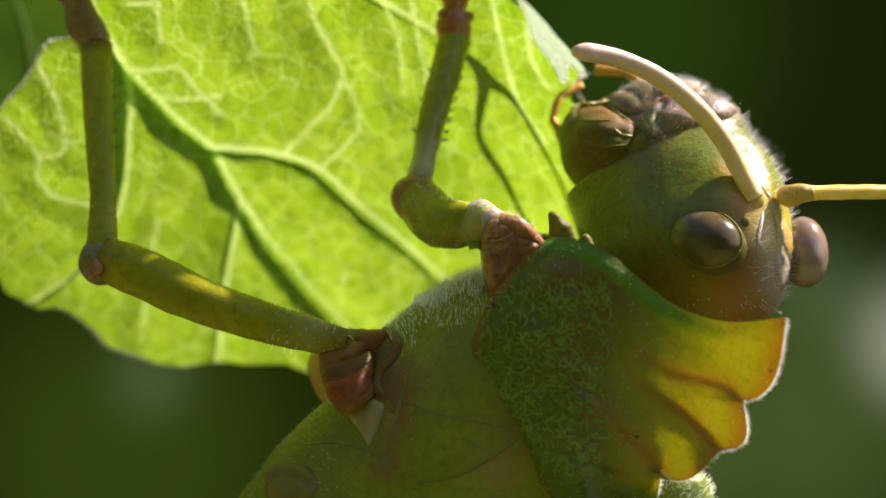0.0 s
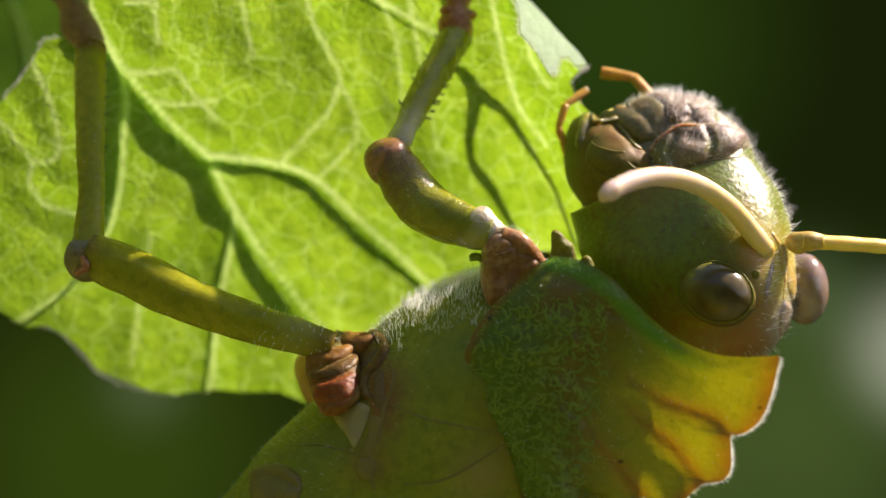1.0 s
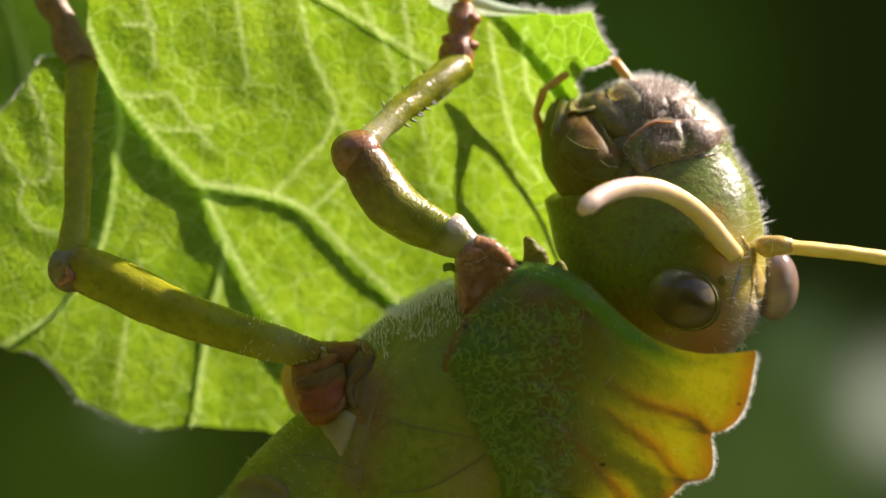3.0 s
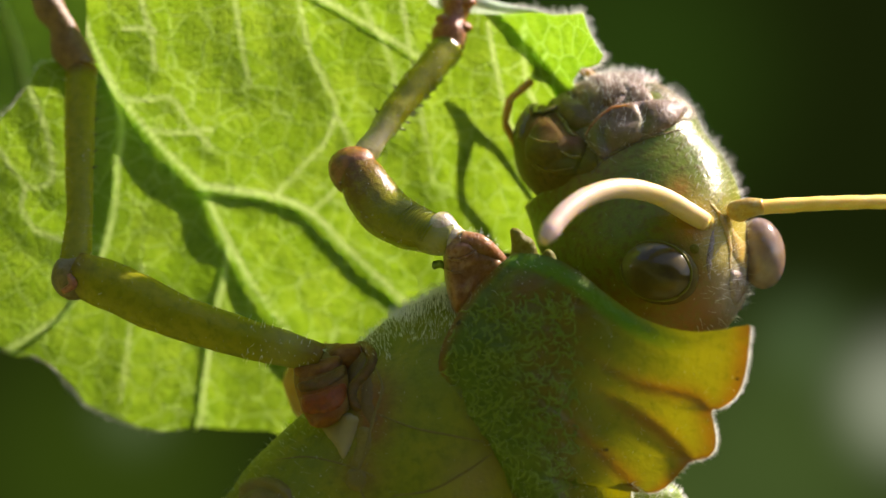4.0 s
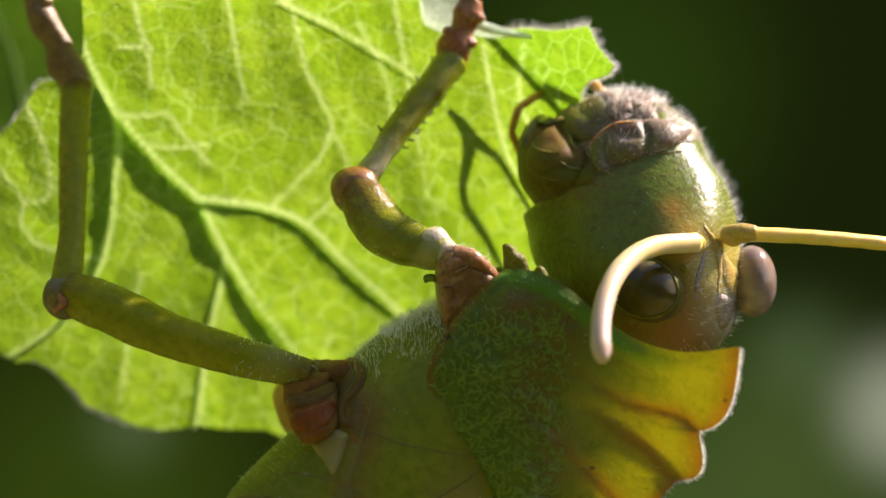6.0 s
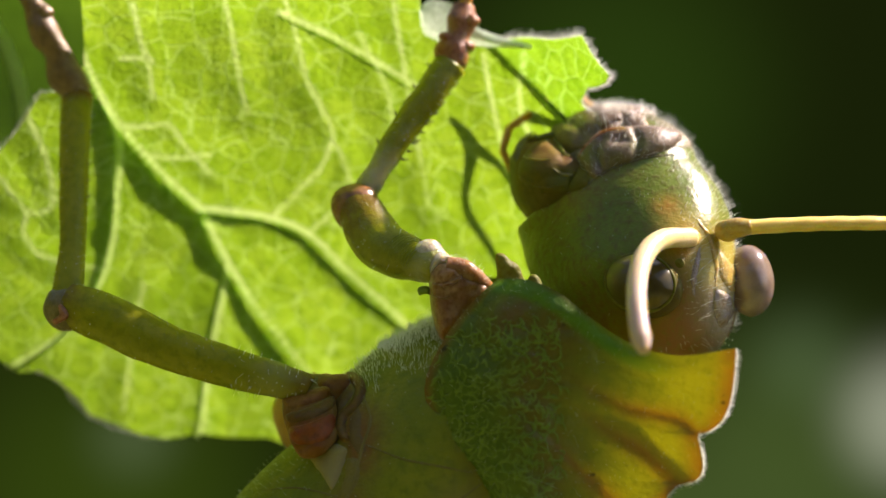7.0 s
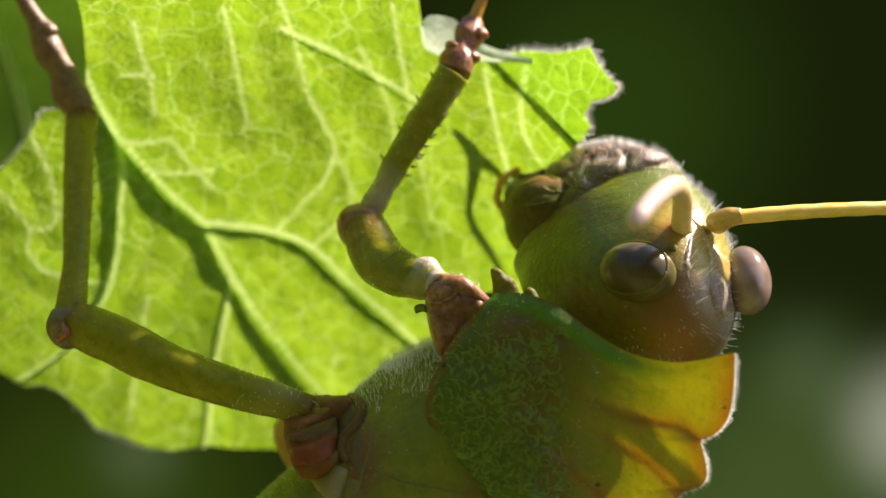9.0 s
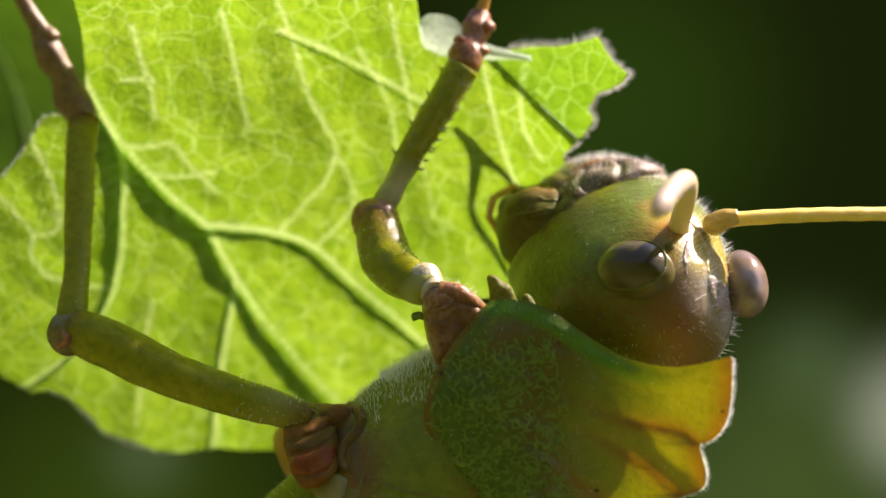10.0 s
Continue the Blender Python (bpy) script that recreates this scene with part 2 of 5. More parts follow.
# Darkened leaf greens: the shade on the leaf behind is painted in.
LEAF_SHADE = material("leaf with painted shade", [(0.042, 0.091, 0.0105), (0.056, 0.112, 0.014), (0.035, 0.077, 0.0084)], size=6, rough=0.55, bump=0.4, through=0.35)
GREEN = material("green thorax skin", [(0.1638, 0.1975, 0.008), (0.224, 0.2375, 0.013), (0.1254, 0.1588, 0.006)], size=3.5, rough=0.42, bump=0.4, fine=0.3, sss=0.6, spec=0.22,
                 pigment=(("rust", (0.20, 0.07, 0.02)), ("cream", (0.26, 0.21, 0.06))))
SHIELD = material("pronotum skin", [(0.0564, 0.1058, 0.0031), (0.0791, 0.1272, 0.0057), (0.0419, 0.0824, 0.0025)], size=4, rough=0.38, bump=0.55, fine=0.5, spec=0.24, through=0.14, thin="thin",
                  pigment=(("gold", (0.33, 0.30, 0.022)), ("rust", (0.16, 0.062, 0.012)), ("rim", (0.34, 0.135, 0.022)), ("band", (0.07, 0.17, 0.01))), spots=((0.02, 0.015, 0.01), 0.8, 0.74))
HEADSKIN = material("head capsule", [(0.0968, 0.154, 0.003), (0.143, 0.1925, 0.004), (0.1045, 0.0902, 0.003)], size=2.2, rough=0.3, bump=0.3, fine=0.45, sss=1.2, spec=0.34,
                    pigment=(("rust", (0.23, 0.10, 0.02)), ("gold", (0.42, 0.34, 0.05)), ("amber", (0.46, 0.19, 0.015)), ("grey", (0.46, 0.40, 0.36))))
MOUTH = material("mouthparts", [(0.1232, 0.108, 0.0154), (0.1595, 0.1215, 0.022), (0.0986, 0.0864, 0.011)], size=2, rough=0.55, bump=0.2, fine=0.4, sss=0.5, spec=0.12, pigment=(("red", (0.13, 0.048, 0.014)), ("green", (0.10, 0.12, 0.012))))
LIP = material("greyish lip", [(0.17, 0.115, 0.08), (0.23, 0.165, 0.125), (0.12, 0.08, 0.045)], size=1.2, rough=0.45, bump=0.35, fine=0.3, sss=0.5, spec=0.3, pigment=(("green", (0.13, 0.145, 0.018)),))
LEG = material("leg green", [(0.2296, 0.2374, 0.009), (0.28, 0.2744, 0.013), (0.1848, 0.196, 0.007)], size=3, rough=0.24, bump=0.22, fine=0.3, sss=0.9, spec=0.12,
               pigment=(("rust", (0.15, 0.075, 0.018)), ("cream", (0.55, 0.50, 0.36))))
LEG_FORE = material("waxy foreleg green", [(0.205, 0.212, 0.009), (0.25, 0.245, 0.013), (0.165, 0.175, 0.007)], size=3, rough=0.2, bump=0.4, fine=0.3, sss=0.7, spec=0.36,
                    pigment=(("rust", (0.15, 0.075, 0.018)), ("cream", (0.55, 0.50, 0.36))))
RUST = material("reddish joint", [(0.28, 0.10, 0.035), (0.36, 0.17, 0.08), (0.18, 0.06, 0.02)], size=1.4, rough=0.32, bump=0.4, fine=0.3, sss=0.45)
AMBER = material("amber palp", [(0.44, 0.24, 0.03), (0.5, 0.30, 0.05)], size=1.5, rough=0.35, bump=0.2, sss=0.7)
PLATE = material("cream plate", [(0.2444, 0.2019, 0.0744), (0.3081, 0.255, 0.1062)], size=2, rough=0.5, bump=0.2, sss=0.5)
HIP = material("reddish hip", [(0.1837, 0.0836, 0.0148), (0.2493, 0.123, 0.0271), (0.1443, 0.059, 0.0098)], size=2.5, rough=0.5, bump=0.5, fine=0.5, sss=0.7, spec=0.15,
               pigment=(("olive", (0.20, 0.16, 0.04)), ("red", (0.19, 0.055, 0.012))))
COXA = material("glossy reddish hip", [(0.22, 0.10, 0.035), (0.33, 0.19, 0.10), (0.18, 0.07, 0.02)], size=1.6, rough=0.3, bump=0.35, fine=0.5, sss=1.2, spec=0.3)
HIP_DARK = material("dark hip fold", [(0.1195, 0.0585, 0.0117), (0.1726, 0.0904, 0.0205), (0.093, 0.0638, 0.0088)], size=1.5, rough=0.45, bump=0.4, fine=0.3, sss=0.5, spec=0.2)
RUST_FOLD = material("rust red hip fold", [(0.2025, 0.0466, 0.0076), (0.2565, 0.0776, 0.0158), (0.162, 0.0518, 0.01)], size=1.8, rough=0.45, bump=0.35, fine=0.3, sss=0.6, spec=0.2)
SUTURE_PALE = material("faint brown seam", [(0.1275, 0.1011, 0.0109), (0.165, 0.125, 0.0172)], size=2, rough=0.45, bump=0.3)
# Dark brown that stands in for shade in the hip's hollow and crease.
SHADE_BROWN = material("brown seam", [(0.0884, 0.0495, 0.01), (0.1292, 0.0792, 0.014)], size=2, rough=0.45, bump=0.3)
EYE = material("brown eye", [(0.095, 0.072, 0.02), (0.12, 0.09, 0.028)], size=1.6, spec=0.4, rough=0.14, bump=0.0, sss=0.3, pigment=(("rim", (0.17, 0.16, 0.035)), ("pupil", (0.018, 0.012, 0.008))))
EYE_PALE = material("mauve eye", [(0.20, 0.14, 0.10), (0.30, 0.22, 0.17)], size=1.6, rough=0.12, bump=0.0, sss=0.4, spec=0.8)
YELLOW = material("yellow antenna", [(0.72, 0.55, 0.10), (0.8, 0.62, 0.16)], size=2, rough=0.4, bump=0.2, sss=0.4)
CREAM = material("cream antenna", [(0.64, 0.49, 0.2), (0.68, 0.55, 0.3)], size=3, rough=0.42, bump=0.1, sss=0.5, pigment=(("tip", (0.56, 0.42, 0.35)),))
DARK = material("dark spine", [(0.05, 0.03, 0.02), (0.08, 0.05, 0.03)], rough=0.4)
KNEE = material("glossy brown knee", [(0.2125, 0.0938, 0.0312), (0.3, 0.1375, 0.0562), (0.15, 0.075, 0.0225)], size=2.2, rough=0.2, bump=0.35, fine=0.4, sss=0.4, spec=0.6)
LEG_BROWN = material("brown-green knee", [(0.16, 0.13, 0.035), (0.20, 0.15, 0.055), (0.12, 0.10, 0.025)], size=2, rough=0.36, bump=0.35, fine=0.25, sss=0.4)
PINK = material("pinkish skin", [(0.34, 0.18, 0.10), (0.46, 0.32, 0.24), (0.28, 0.11, 0.045)], size=1.6, rough=0.2, bump=0.35, fine=0.3, sss=0.5)
# Whitened joint skin: the sun's glint is put into the colour.
GLINT_RING = material("joint skin with painted glint", [(0.42, 0.36, 0.25), (0.52, 0.46, 0.36), (0.34, 0.28, 0.15)], size=1.4, rough=0.25, bump=0.4, fine=0.3, sss=0.7, spec=0.6)
HORN = material("olive brown horn", [(0.16, 0.17, 0.02), (0.20, 0.185, 0.035), (0.15, 0.12, 0.014)], size=1.5, rough=0.5, bump=0.3, spec=0.2, through=0.3)
CASTER = material("twig", [(0.12, 0.10, 0.05), (0.16, 0.14, 0.07)], size=2, rough=0.6)


def attribute(ob, name, value):
    """A pigment mask, value(place), on a part's points."""
    o = ORIGIN[ob]
    at = ob.data.attributes.new(name, "FLOAT", "POINT")
    for v, d in zip(ob.data.vertices, at.data):
        d.value = max(0.0, min(1.0, value(v.co + o)))


def board(p):
    """Back from a place to the drawing board."""
    k = (160 + p.y / MM) / 4181.3 * MM
    return 784 + p.x / k, 441 - p.z / k


def bell(p, a, b, w):
    x, y = board(p)
    return math.exp(-((x - a) ** 2 + (y - b) ** 2) / w ** 2)


# ---------------------------------------------------------------- far woods, a glowing sheet with its blur painted in
def backdrop():
    m = bpy.data.materials.new("glowing blurred woods")
    m.use_nodes = True
    nt = m.node_tree
    n, link = nt.nodes, nt.links.new
    n.remove(n["Principled BSDF"])
    # The sheet glows by itself; the woods' brightness is put into its emission.
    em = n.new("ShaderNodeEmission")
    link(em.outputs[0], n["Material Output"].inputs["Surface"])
    co = n.new("ShaderNodeTexCoord")
    col = None
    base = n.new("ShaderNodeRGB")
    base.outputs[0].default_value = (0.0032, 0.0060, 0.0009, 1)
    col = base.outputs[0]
    # centre across, centre up (mm on the sheet), radius, glow colour of each soft patch
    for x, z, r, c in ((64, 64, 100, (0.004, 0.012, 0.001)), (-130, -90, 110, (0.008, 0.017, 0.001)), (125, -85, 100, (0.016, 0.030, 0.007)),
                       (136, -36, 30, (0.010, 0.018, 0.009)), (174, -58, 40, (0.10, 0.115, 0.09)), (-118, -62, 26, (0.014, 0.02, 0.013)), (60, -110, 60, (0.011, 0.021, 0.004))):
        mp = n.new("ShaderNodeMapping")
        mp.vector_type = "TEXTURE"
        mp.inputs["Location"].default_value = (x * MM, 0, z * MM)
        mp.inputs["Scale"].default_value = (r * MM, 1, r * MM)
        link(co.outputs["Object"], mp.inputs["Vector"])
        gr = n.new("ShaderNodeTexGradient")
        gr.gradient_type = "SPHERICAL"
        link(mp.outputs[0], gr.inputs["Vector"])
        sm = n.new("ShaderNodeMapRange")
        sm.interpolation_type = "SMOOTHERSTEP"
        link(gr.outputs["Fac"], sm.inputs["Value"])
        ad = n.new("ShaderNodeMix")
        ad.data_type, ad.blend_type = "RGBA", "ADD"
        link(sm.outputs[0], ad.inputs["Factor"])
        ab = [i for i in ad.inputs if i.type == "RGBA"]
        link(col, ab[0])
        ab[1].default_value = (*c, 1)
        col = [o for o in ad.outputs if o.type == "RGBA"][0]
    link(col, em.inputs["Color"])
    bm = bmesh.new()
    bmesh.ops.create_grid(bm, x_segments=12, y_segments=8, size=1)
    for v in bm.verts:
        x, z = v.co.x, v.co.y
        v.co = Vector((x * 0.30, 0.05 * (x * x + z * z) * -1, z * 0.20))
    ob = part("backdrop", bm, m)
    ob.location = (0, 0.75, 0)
    tagged(ob, "glowing sheet of dark green woods, blur and pale patches painted in", "backdrop", kind="structure")


backdrop()


def ground():
    # Unseen floor, added to bounce warm light up from below.
    bm = bmesh.new()
    bmesh.ops.create_grid(bm, x_segments=30, y_segments=30, size=60)
    for v in bm.verts:
        v.co.z = -0.6 + 0.05 * noise.noise(v.co * 0.4)
    ob = part("ground", bm, material("leaf litter", [(0.16, 0.14, 0.05), (0.14, 0.20, 0.05), (0.08, 0.09, 0.03)], size=60, rough=0.9, bump=0))
    tagged(ob, "forest floor of green plants and brown litter", "ground", kind="structure")


ground()


def woods():
    """An unseen ring of undergrowth, added to dim the sky's fill; open above and low on the sunny side for light."""
    bm = bmesh.new()
    n, m = 96, 22
    rows = []
    for j in range(m + 1):
        row = []
        for i in range(n):
            w = 2 * math.pi * i / n
            turn = (w + 0.3 + math.pi) % (2 * math.pi) - math.pi
            z = -0.65 + 2.0 * j / m * (1 - 0.7 * math.exp(-(turn / 0.6) ** 4))
            q = Vector((math.cos(w), math.sin(w), z))
            r = 1.9 + 0.22 * noise.noise(q * 3.0) + 0.12 * noise.noise(q * 9.0)
            row.append(bm.verts.new((r * math.cos(w), r * math.sin(w), z + (0.25 * noise.noise(q * 4.0) if j == m else 0))))
        rows.append(row)
    for r1, r2 in zip(rows, rows[1:]):
        for i in range(n):
            bm.faces.new((r1[i], r1[(i + 1) % n], r2[(i + 1) % n], r2[i]))
    ob = part("woods", bm, material("undergrowth", [(0.05, 0.08, 0.012), (0.11, 0.14, 0.02), (0.03, 0.045, 0.01)], size=90, rough=0.8, bump=0))
    tagged(ob, "unseen dark green ring of undergrowth, added to shape the light", "backdrop", kind="structure")


woods()


# ---------------------------------------------------------------- the leaf
def leaf_y(x, z):
    """How far the blade lies behind the board, in mm, at x, z mm."""
    # The forward curl above the view is an added overhang shading the middle leg.
    up = max(0.0, z - 14.0)
    roll = max(0.0, min(1.0, (3.0 - x) / 8.0)) * (0.03 * min(up, 7.0) ** 2 + 0.6 * max(0.0, up - 7.0))
    roll += 0.095 * max(0.0, z - 17.5) ** 2 + 0.006 * min(0.0, x + 8.0) ** 2
    return 14.2 - roll - (0.047 * x * x if x > 0 else 0) - 0.30 * z + 0.25 * math.sin(x * 0.33 + 0.6) * math.cos(z * 0.27)


def leaf_at(a, b, off=0.0):
    y = 11.0
    for _ in range(4):
        q = g(a, b, y)
        y = leaf_y(q.x / MM, q.z / MM)
    return g(a, b, y + off)


VEINS = []


def vein(path, r, rib):
    """A vein through board points: its radius in mm and how far it stands out behind the blade."""
    VEINS.append((path, r, rib))


vein(((60, -140), (120, -20), (165, 95), (215, 182), (290, 272), (352, 332), (378, 385), (402, 432), (445, 505), (520, 605), (600, 700)), 0.22, 0.33)
vein(((352, 332), (420, 341), (480, 352), (545, 380), (610, 445), (690, 520), (770, 600)), 0.18, 0.17)
vein(((402, 432), (388, 500), (372, 580), (358, 660), (345, 760)), 0.16, 0.13)
vein(((182, 130), (212, 215), (206, 300), (196, 390), (168, 470), (110, 550), (20, 610)), 0.18, 0.26)
vein(((215, 182), (260, 184), (300, 182), (332, 225), (372, 268)), 0.13, 0)
vein(((262, 238), (330, 240), (372, 236)), 0.11, 0)
vein(((500, -80), (528, 20), (545, 100), (575, 160), (590, 205), (568, 262), (530, 300), (480, 352)), 0.15, 0.0)
vein(((400, -60), (415, 20), (430, 118), (440, 160)), 0.12, 0)
vein(((215, 60), (262, 66), (272, 130)), 0.11, 0)
vein(((240, -40), (255, 40), (272, 66)), 0.13, 0)
vein(((50, 165), (72, 215), (88, 270), (88, 325), (45, 332), (0, 275), (-40, 240)), 0.14, 0)
vein(((45, 332), (38, 372), (60, 410)), 0.1, 0)
vein(((700, -60), (716, 60), (735, 180), (760, 330)), 0.11, 0)
vein(((640, 20), (690, 130), (700, 250)), 0.08, 0)
vein(((860, 60), (880, 170), (905, 260), (950, 330)), 0.11, 0)
vein(((930, 60), (925, 160), (960, 230)), 0.09, 0)
vein(((545, 380), (600, 330), (620, 290), (590, 205)), 0.09, 0)
vein(((500, -20), (600, 30), (700, 90), (760, 130)), 0.10, 0.07)
vein(((60, 410), (120, 430), (180, 440)), 0.1, 0)
vein(((250, 470), (230, 560), (210, 700)), 0.1, 0)

OUTLINE = ((-160, -140), (130, -160), (150, -40), (152, 30), (150, 90), (120, 118), (75, 122), (55, 150), (20, 200), (-20, 240), (-70, 330), (-75, 470), (-30, 590), (25, 626), (60, 622),
           (95, 642), (130, 674), (150, 704), (195, 722), (240, 742), (290, 750), (345, 742), (400, 748), (470, 750), (560, 790), (690, 760), (800, 690),
           (900, 640), (1000, 560), (1050, 470), (1066, 390), (1050, 300), (1004, 252), (996, 222), (1016, 200), (1022, 196))
HINGE = ((864, 28), (1022, 196))
FLAP = ((864, 28), (900, 33), (942, 30), (985, 34), (1022, 29), (1052, 22), (1064, 50), (1080, 74), (1097, 92), (1088, 108), (1068, 118), (1050, 121), (1032, 148), (1042, 168), (1022, 196), (1015, 198), (966, 145), (904, 79), (864, 37))
# Beyond the view's top edge the blade is unseen, added for shading the legs.
TOP = ((864, 28), (830, 30), (800, 26), (770, 14), (752, -6), (748, -60), (738, -130), (700, -200), (610, -245), (400, -242), (130, -190))


def vein_points():
    pts, wide = [], []
    for path, r, rib in VEINS:
        for i, (a, b) in enumerate(spline(path, 80)):
            q = leaf_at(a, b)
            pts.append((q.x / MM, q.z / MM))
            wide.append((r if rib else 0.6 * r) * (1 - 0.4 * i / 80) - 0.1)
    return np.array(pts), np.array(wide)


VEIN_XZ, VEIN_W = vein_points()


PALE = []


def sheet(bm, edge, step, off=0.0, ragged=0.0, pucker=1.0, seed=3):
    """Fills an outline (board points) with a fine mesh that follows the blade."""
    rnd = random.Random(seed)
    PALE.clear()
    ring = []
    for (a, b), (c, d) in zip(edge, edge[1:] + edge[:1]):
        n = max(1, int(math.hypot(c - a, d - b) / (step * 0.8)))
        for i in range(n):
            ring.append((a + (c - a) * i / n, b + (d - b) * i / n))
    if ragged:
        ring = [(a + rnd.gauss(0, ragged), b + rnd.gauss(0, ragged)) for a, b in ring]
    xs, ys = [p[0] for p in ring], [p[1] for p in ring]
    verts = [Vector(p) for p in ring]
    gx = np.arange(min(xs), max(xs), step)
    gy = np.arange(min(ys), max(ys), step * 0.87)
    for j, y in enumerate(gy):
        for x in gx:
            verts.append(Vector((x + (j % 2) * step / 2 + rnd.uniform(-1, 1), y + rnd.uniform(-1, 1))))
    n = len(ring)
    out = delaunay_2d_cdt(verts, [(i, (i + 1) % n) for i in range(n)], [list(range(n))], 1, 1e-4)
    pos = [leaf_at(v.x, v.y, off) for v in out[0]]
    xz = np.array([(p.x / MM, p.z / MM) for p in pos])
    made = []
    for p, q in zip(pos, xz):
        away = np.sqrt(((VEIN_XZ - q) ** 2).sum(1))
        d = float(away.min())
        bulge = min(1.0, d / 2.2)
        bulge = bulge * bulge * (3 - 2 * bulge)
        p.y += pucker * (-0.30 * bulge + 0.05 * noise.noise(p * 900) + 0.22 * noise.noise(p * 260)) * MM
        made.append(bm.verts.new(p))
        PALE.append(float((away - VEIN_W).min()))
    for f in out[2]:
        bm.faces.new([made[i] for i in f])
    return [leaf_at(a, b, off) for a, b in ring]


def edge_hairs(bm, path, count, length, out, seed):
    rnd = random.Random(seed)
    pts = spline(path, count)
    for a, b in pts:
        root = leaf_at(a + rnd.gauss(0, 2), b + rnd.gauss(0, 2))
        d = Vector((out[0] + rnd.gauss(0, 0.5), rnd.gauss(-0.18, 0.17), out[1] + rnd.gauss(0, 0.5))).normalized()
        hair(bm, root, root + d * length * rnd.uniform(0.4, 1.4) * MM, 0.014)


def the_leaf():
    bm = bmesh.new()
    sheet(bm, list(OUTLINE) + [HINGE[0]] + list(TOP)[1:-1], 6.5)
    near = list(PALE)
    leaf = part("leaf", bm, LEAF)
    at = leaf.data.attributes.new("vein", "FLOAT", "POINT")
    at.data.foreach_set("value", [max(0.0, min(1.0, 1.25 - d / 0.2)) for d in near])
    tagged(leaf, "backlit bright green leaf with a chewed edge and pale veins", "leaf")
    tree = bvh_of(leaf)
    for path, r, rib in VEINS:
        pts = drape(tree, path, 46, 0.0)
        if len(pts) < 4:
            continue
        if not rib:
            continue
        shift = Vector((-0.25, 0.1 + rib, -0.25))
        bm = bmesh.new()
        n = len(pts)
        tube(bm, [p + shift * MM for p in pts], [rib * 1.15 * (1 - 0.5 * i / n) for i in range(n)], n * 2, 8, rough=0.06, freq=2000)
        part("rib", bm, RIB, leaf)
    # the loose tip, creased along its hinge, with its downy back
    h0, h1 = leaf_at(*HINGE[0]), leaf_at(*HINGE[1])
    bm = bmesh.new()
    sheet(bm, list(FLAP), 9.0, off=0.16, pucker=0.5)
    near = list(PALE)
    flap = part("leaf_tip", bm, LEAF_THIN, leaf, "loose chewed tip of the leaf", origin=h0)
    at = flap.data.attributes.new("vein", "FLOAT", "POINT")
    at.data.foreach_set("value", [max(0.0, min(1.0, 1.25 - d / 0.2)) for d in near])
    bm = bmesh.new()
    sheet(bm, list(FLAP), 9.0, off=0.28, pucker=0.5)
    part("downy_back", bm, LEAF_BACK, flap, "pale downy underside")
    bm = bmesh.new()
    edge_hairs(bm, FLAP[1:6], 130, 0.65, (0.1, 1), 5)
    edge_hairs(bm, FLAP[5:12], 150, 0.6, (1, 0.1), 6)
    edge_hairs(bm, FLAP[11:15], 70, 0.5, (1, -0.3), 10)
    part("edge_hairs", bm, HAIR, flap, kind="stuff")
    # the rolled margin above it
    bm = bmesh.new()
    strip = [((752, -30), (748, -20)), ((770, -40), (756, 20)), ((810, -30), (790, 38)), ((840, 4), (828, 42)), ((866, 18), (872, 46)), ((905, 30), (906, 46)), ((946, 40), (948, 48))]
    up, lo = spline([s[0] for s in strip], 50), spline([s[1] for s in strip], 50)
    rows = []
    for (a, b), (c, d) in zip(up, lo):
        row = []
        for k in range(9):
            t = k / 8
            q = leaf_at(a + (c - a) * t, b + (d - b) * t, -0.2 - 0.6 * math.sin(t * 2.4))
            row.append(bm.verts.new(q + Vector((0, noise.noise(q * 700) * 0.2 * MM, 0))))
        rows.append(row)
    for r1, r2 in zip(rows, rows[1:]):
        for k in range(8):
            bm.faces.new((r1[k], r1[k + 1], r2[k + 1], r2[k]))
    part("rolled_margin", bm, LEAF_PALE, leaf, "pale downy margin rolled over to show its underside")
    bm = bmesh.new()
    edge_hairs(bm, ((985, 258), (996, 222), (1016, 200), (1022, 196)), 60, 0.5, (1, -0.2), 7)
    edge_hairs(bm, ((150, 90), (120, 118), (75, 122), (55, 150), (20, 200), (-20, 240)), 150, 0.35, (-0.5, 0.8), 8)
    edge_hairs(bm, ((0, 610), (60, 622), (95, 642), (150, 704), (240, 742), (345, 742)), 200, 0.35, (-0.2, -1), 9)
    part("edge_hairs", bm, HAIR, leaf, kind="stuff")
    return leaf, flap, (h1 - h0).normalized()


leaf, leaf_tip, hinge_axis = the_leaf()


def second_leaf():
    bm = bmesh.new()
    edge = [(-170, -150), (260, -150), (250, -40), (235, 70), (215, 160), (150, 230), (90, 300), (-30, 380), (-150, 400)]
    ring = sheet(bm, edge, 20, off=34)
    ob = part("leaf", bm, LEAF_SHADE)
    tagged(ob, "leaf behind the chewed one, shade put into its dark green", "leaf")
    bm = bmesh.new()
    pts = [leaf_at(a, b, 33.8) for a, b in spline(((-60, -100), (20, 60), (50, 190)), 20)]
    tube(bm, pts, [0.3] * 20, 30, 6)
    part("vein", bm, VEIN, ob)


second_leaf()


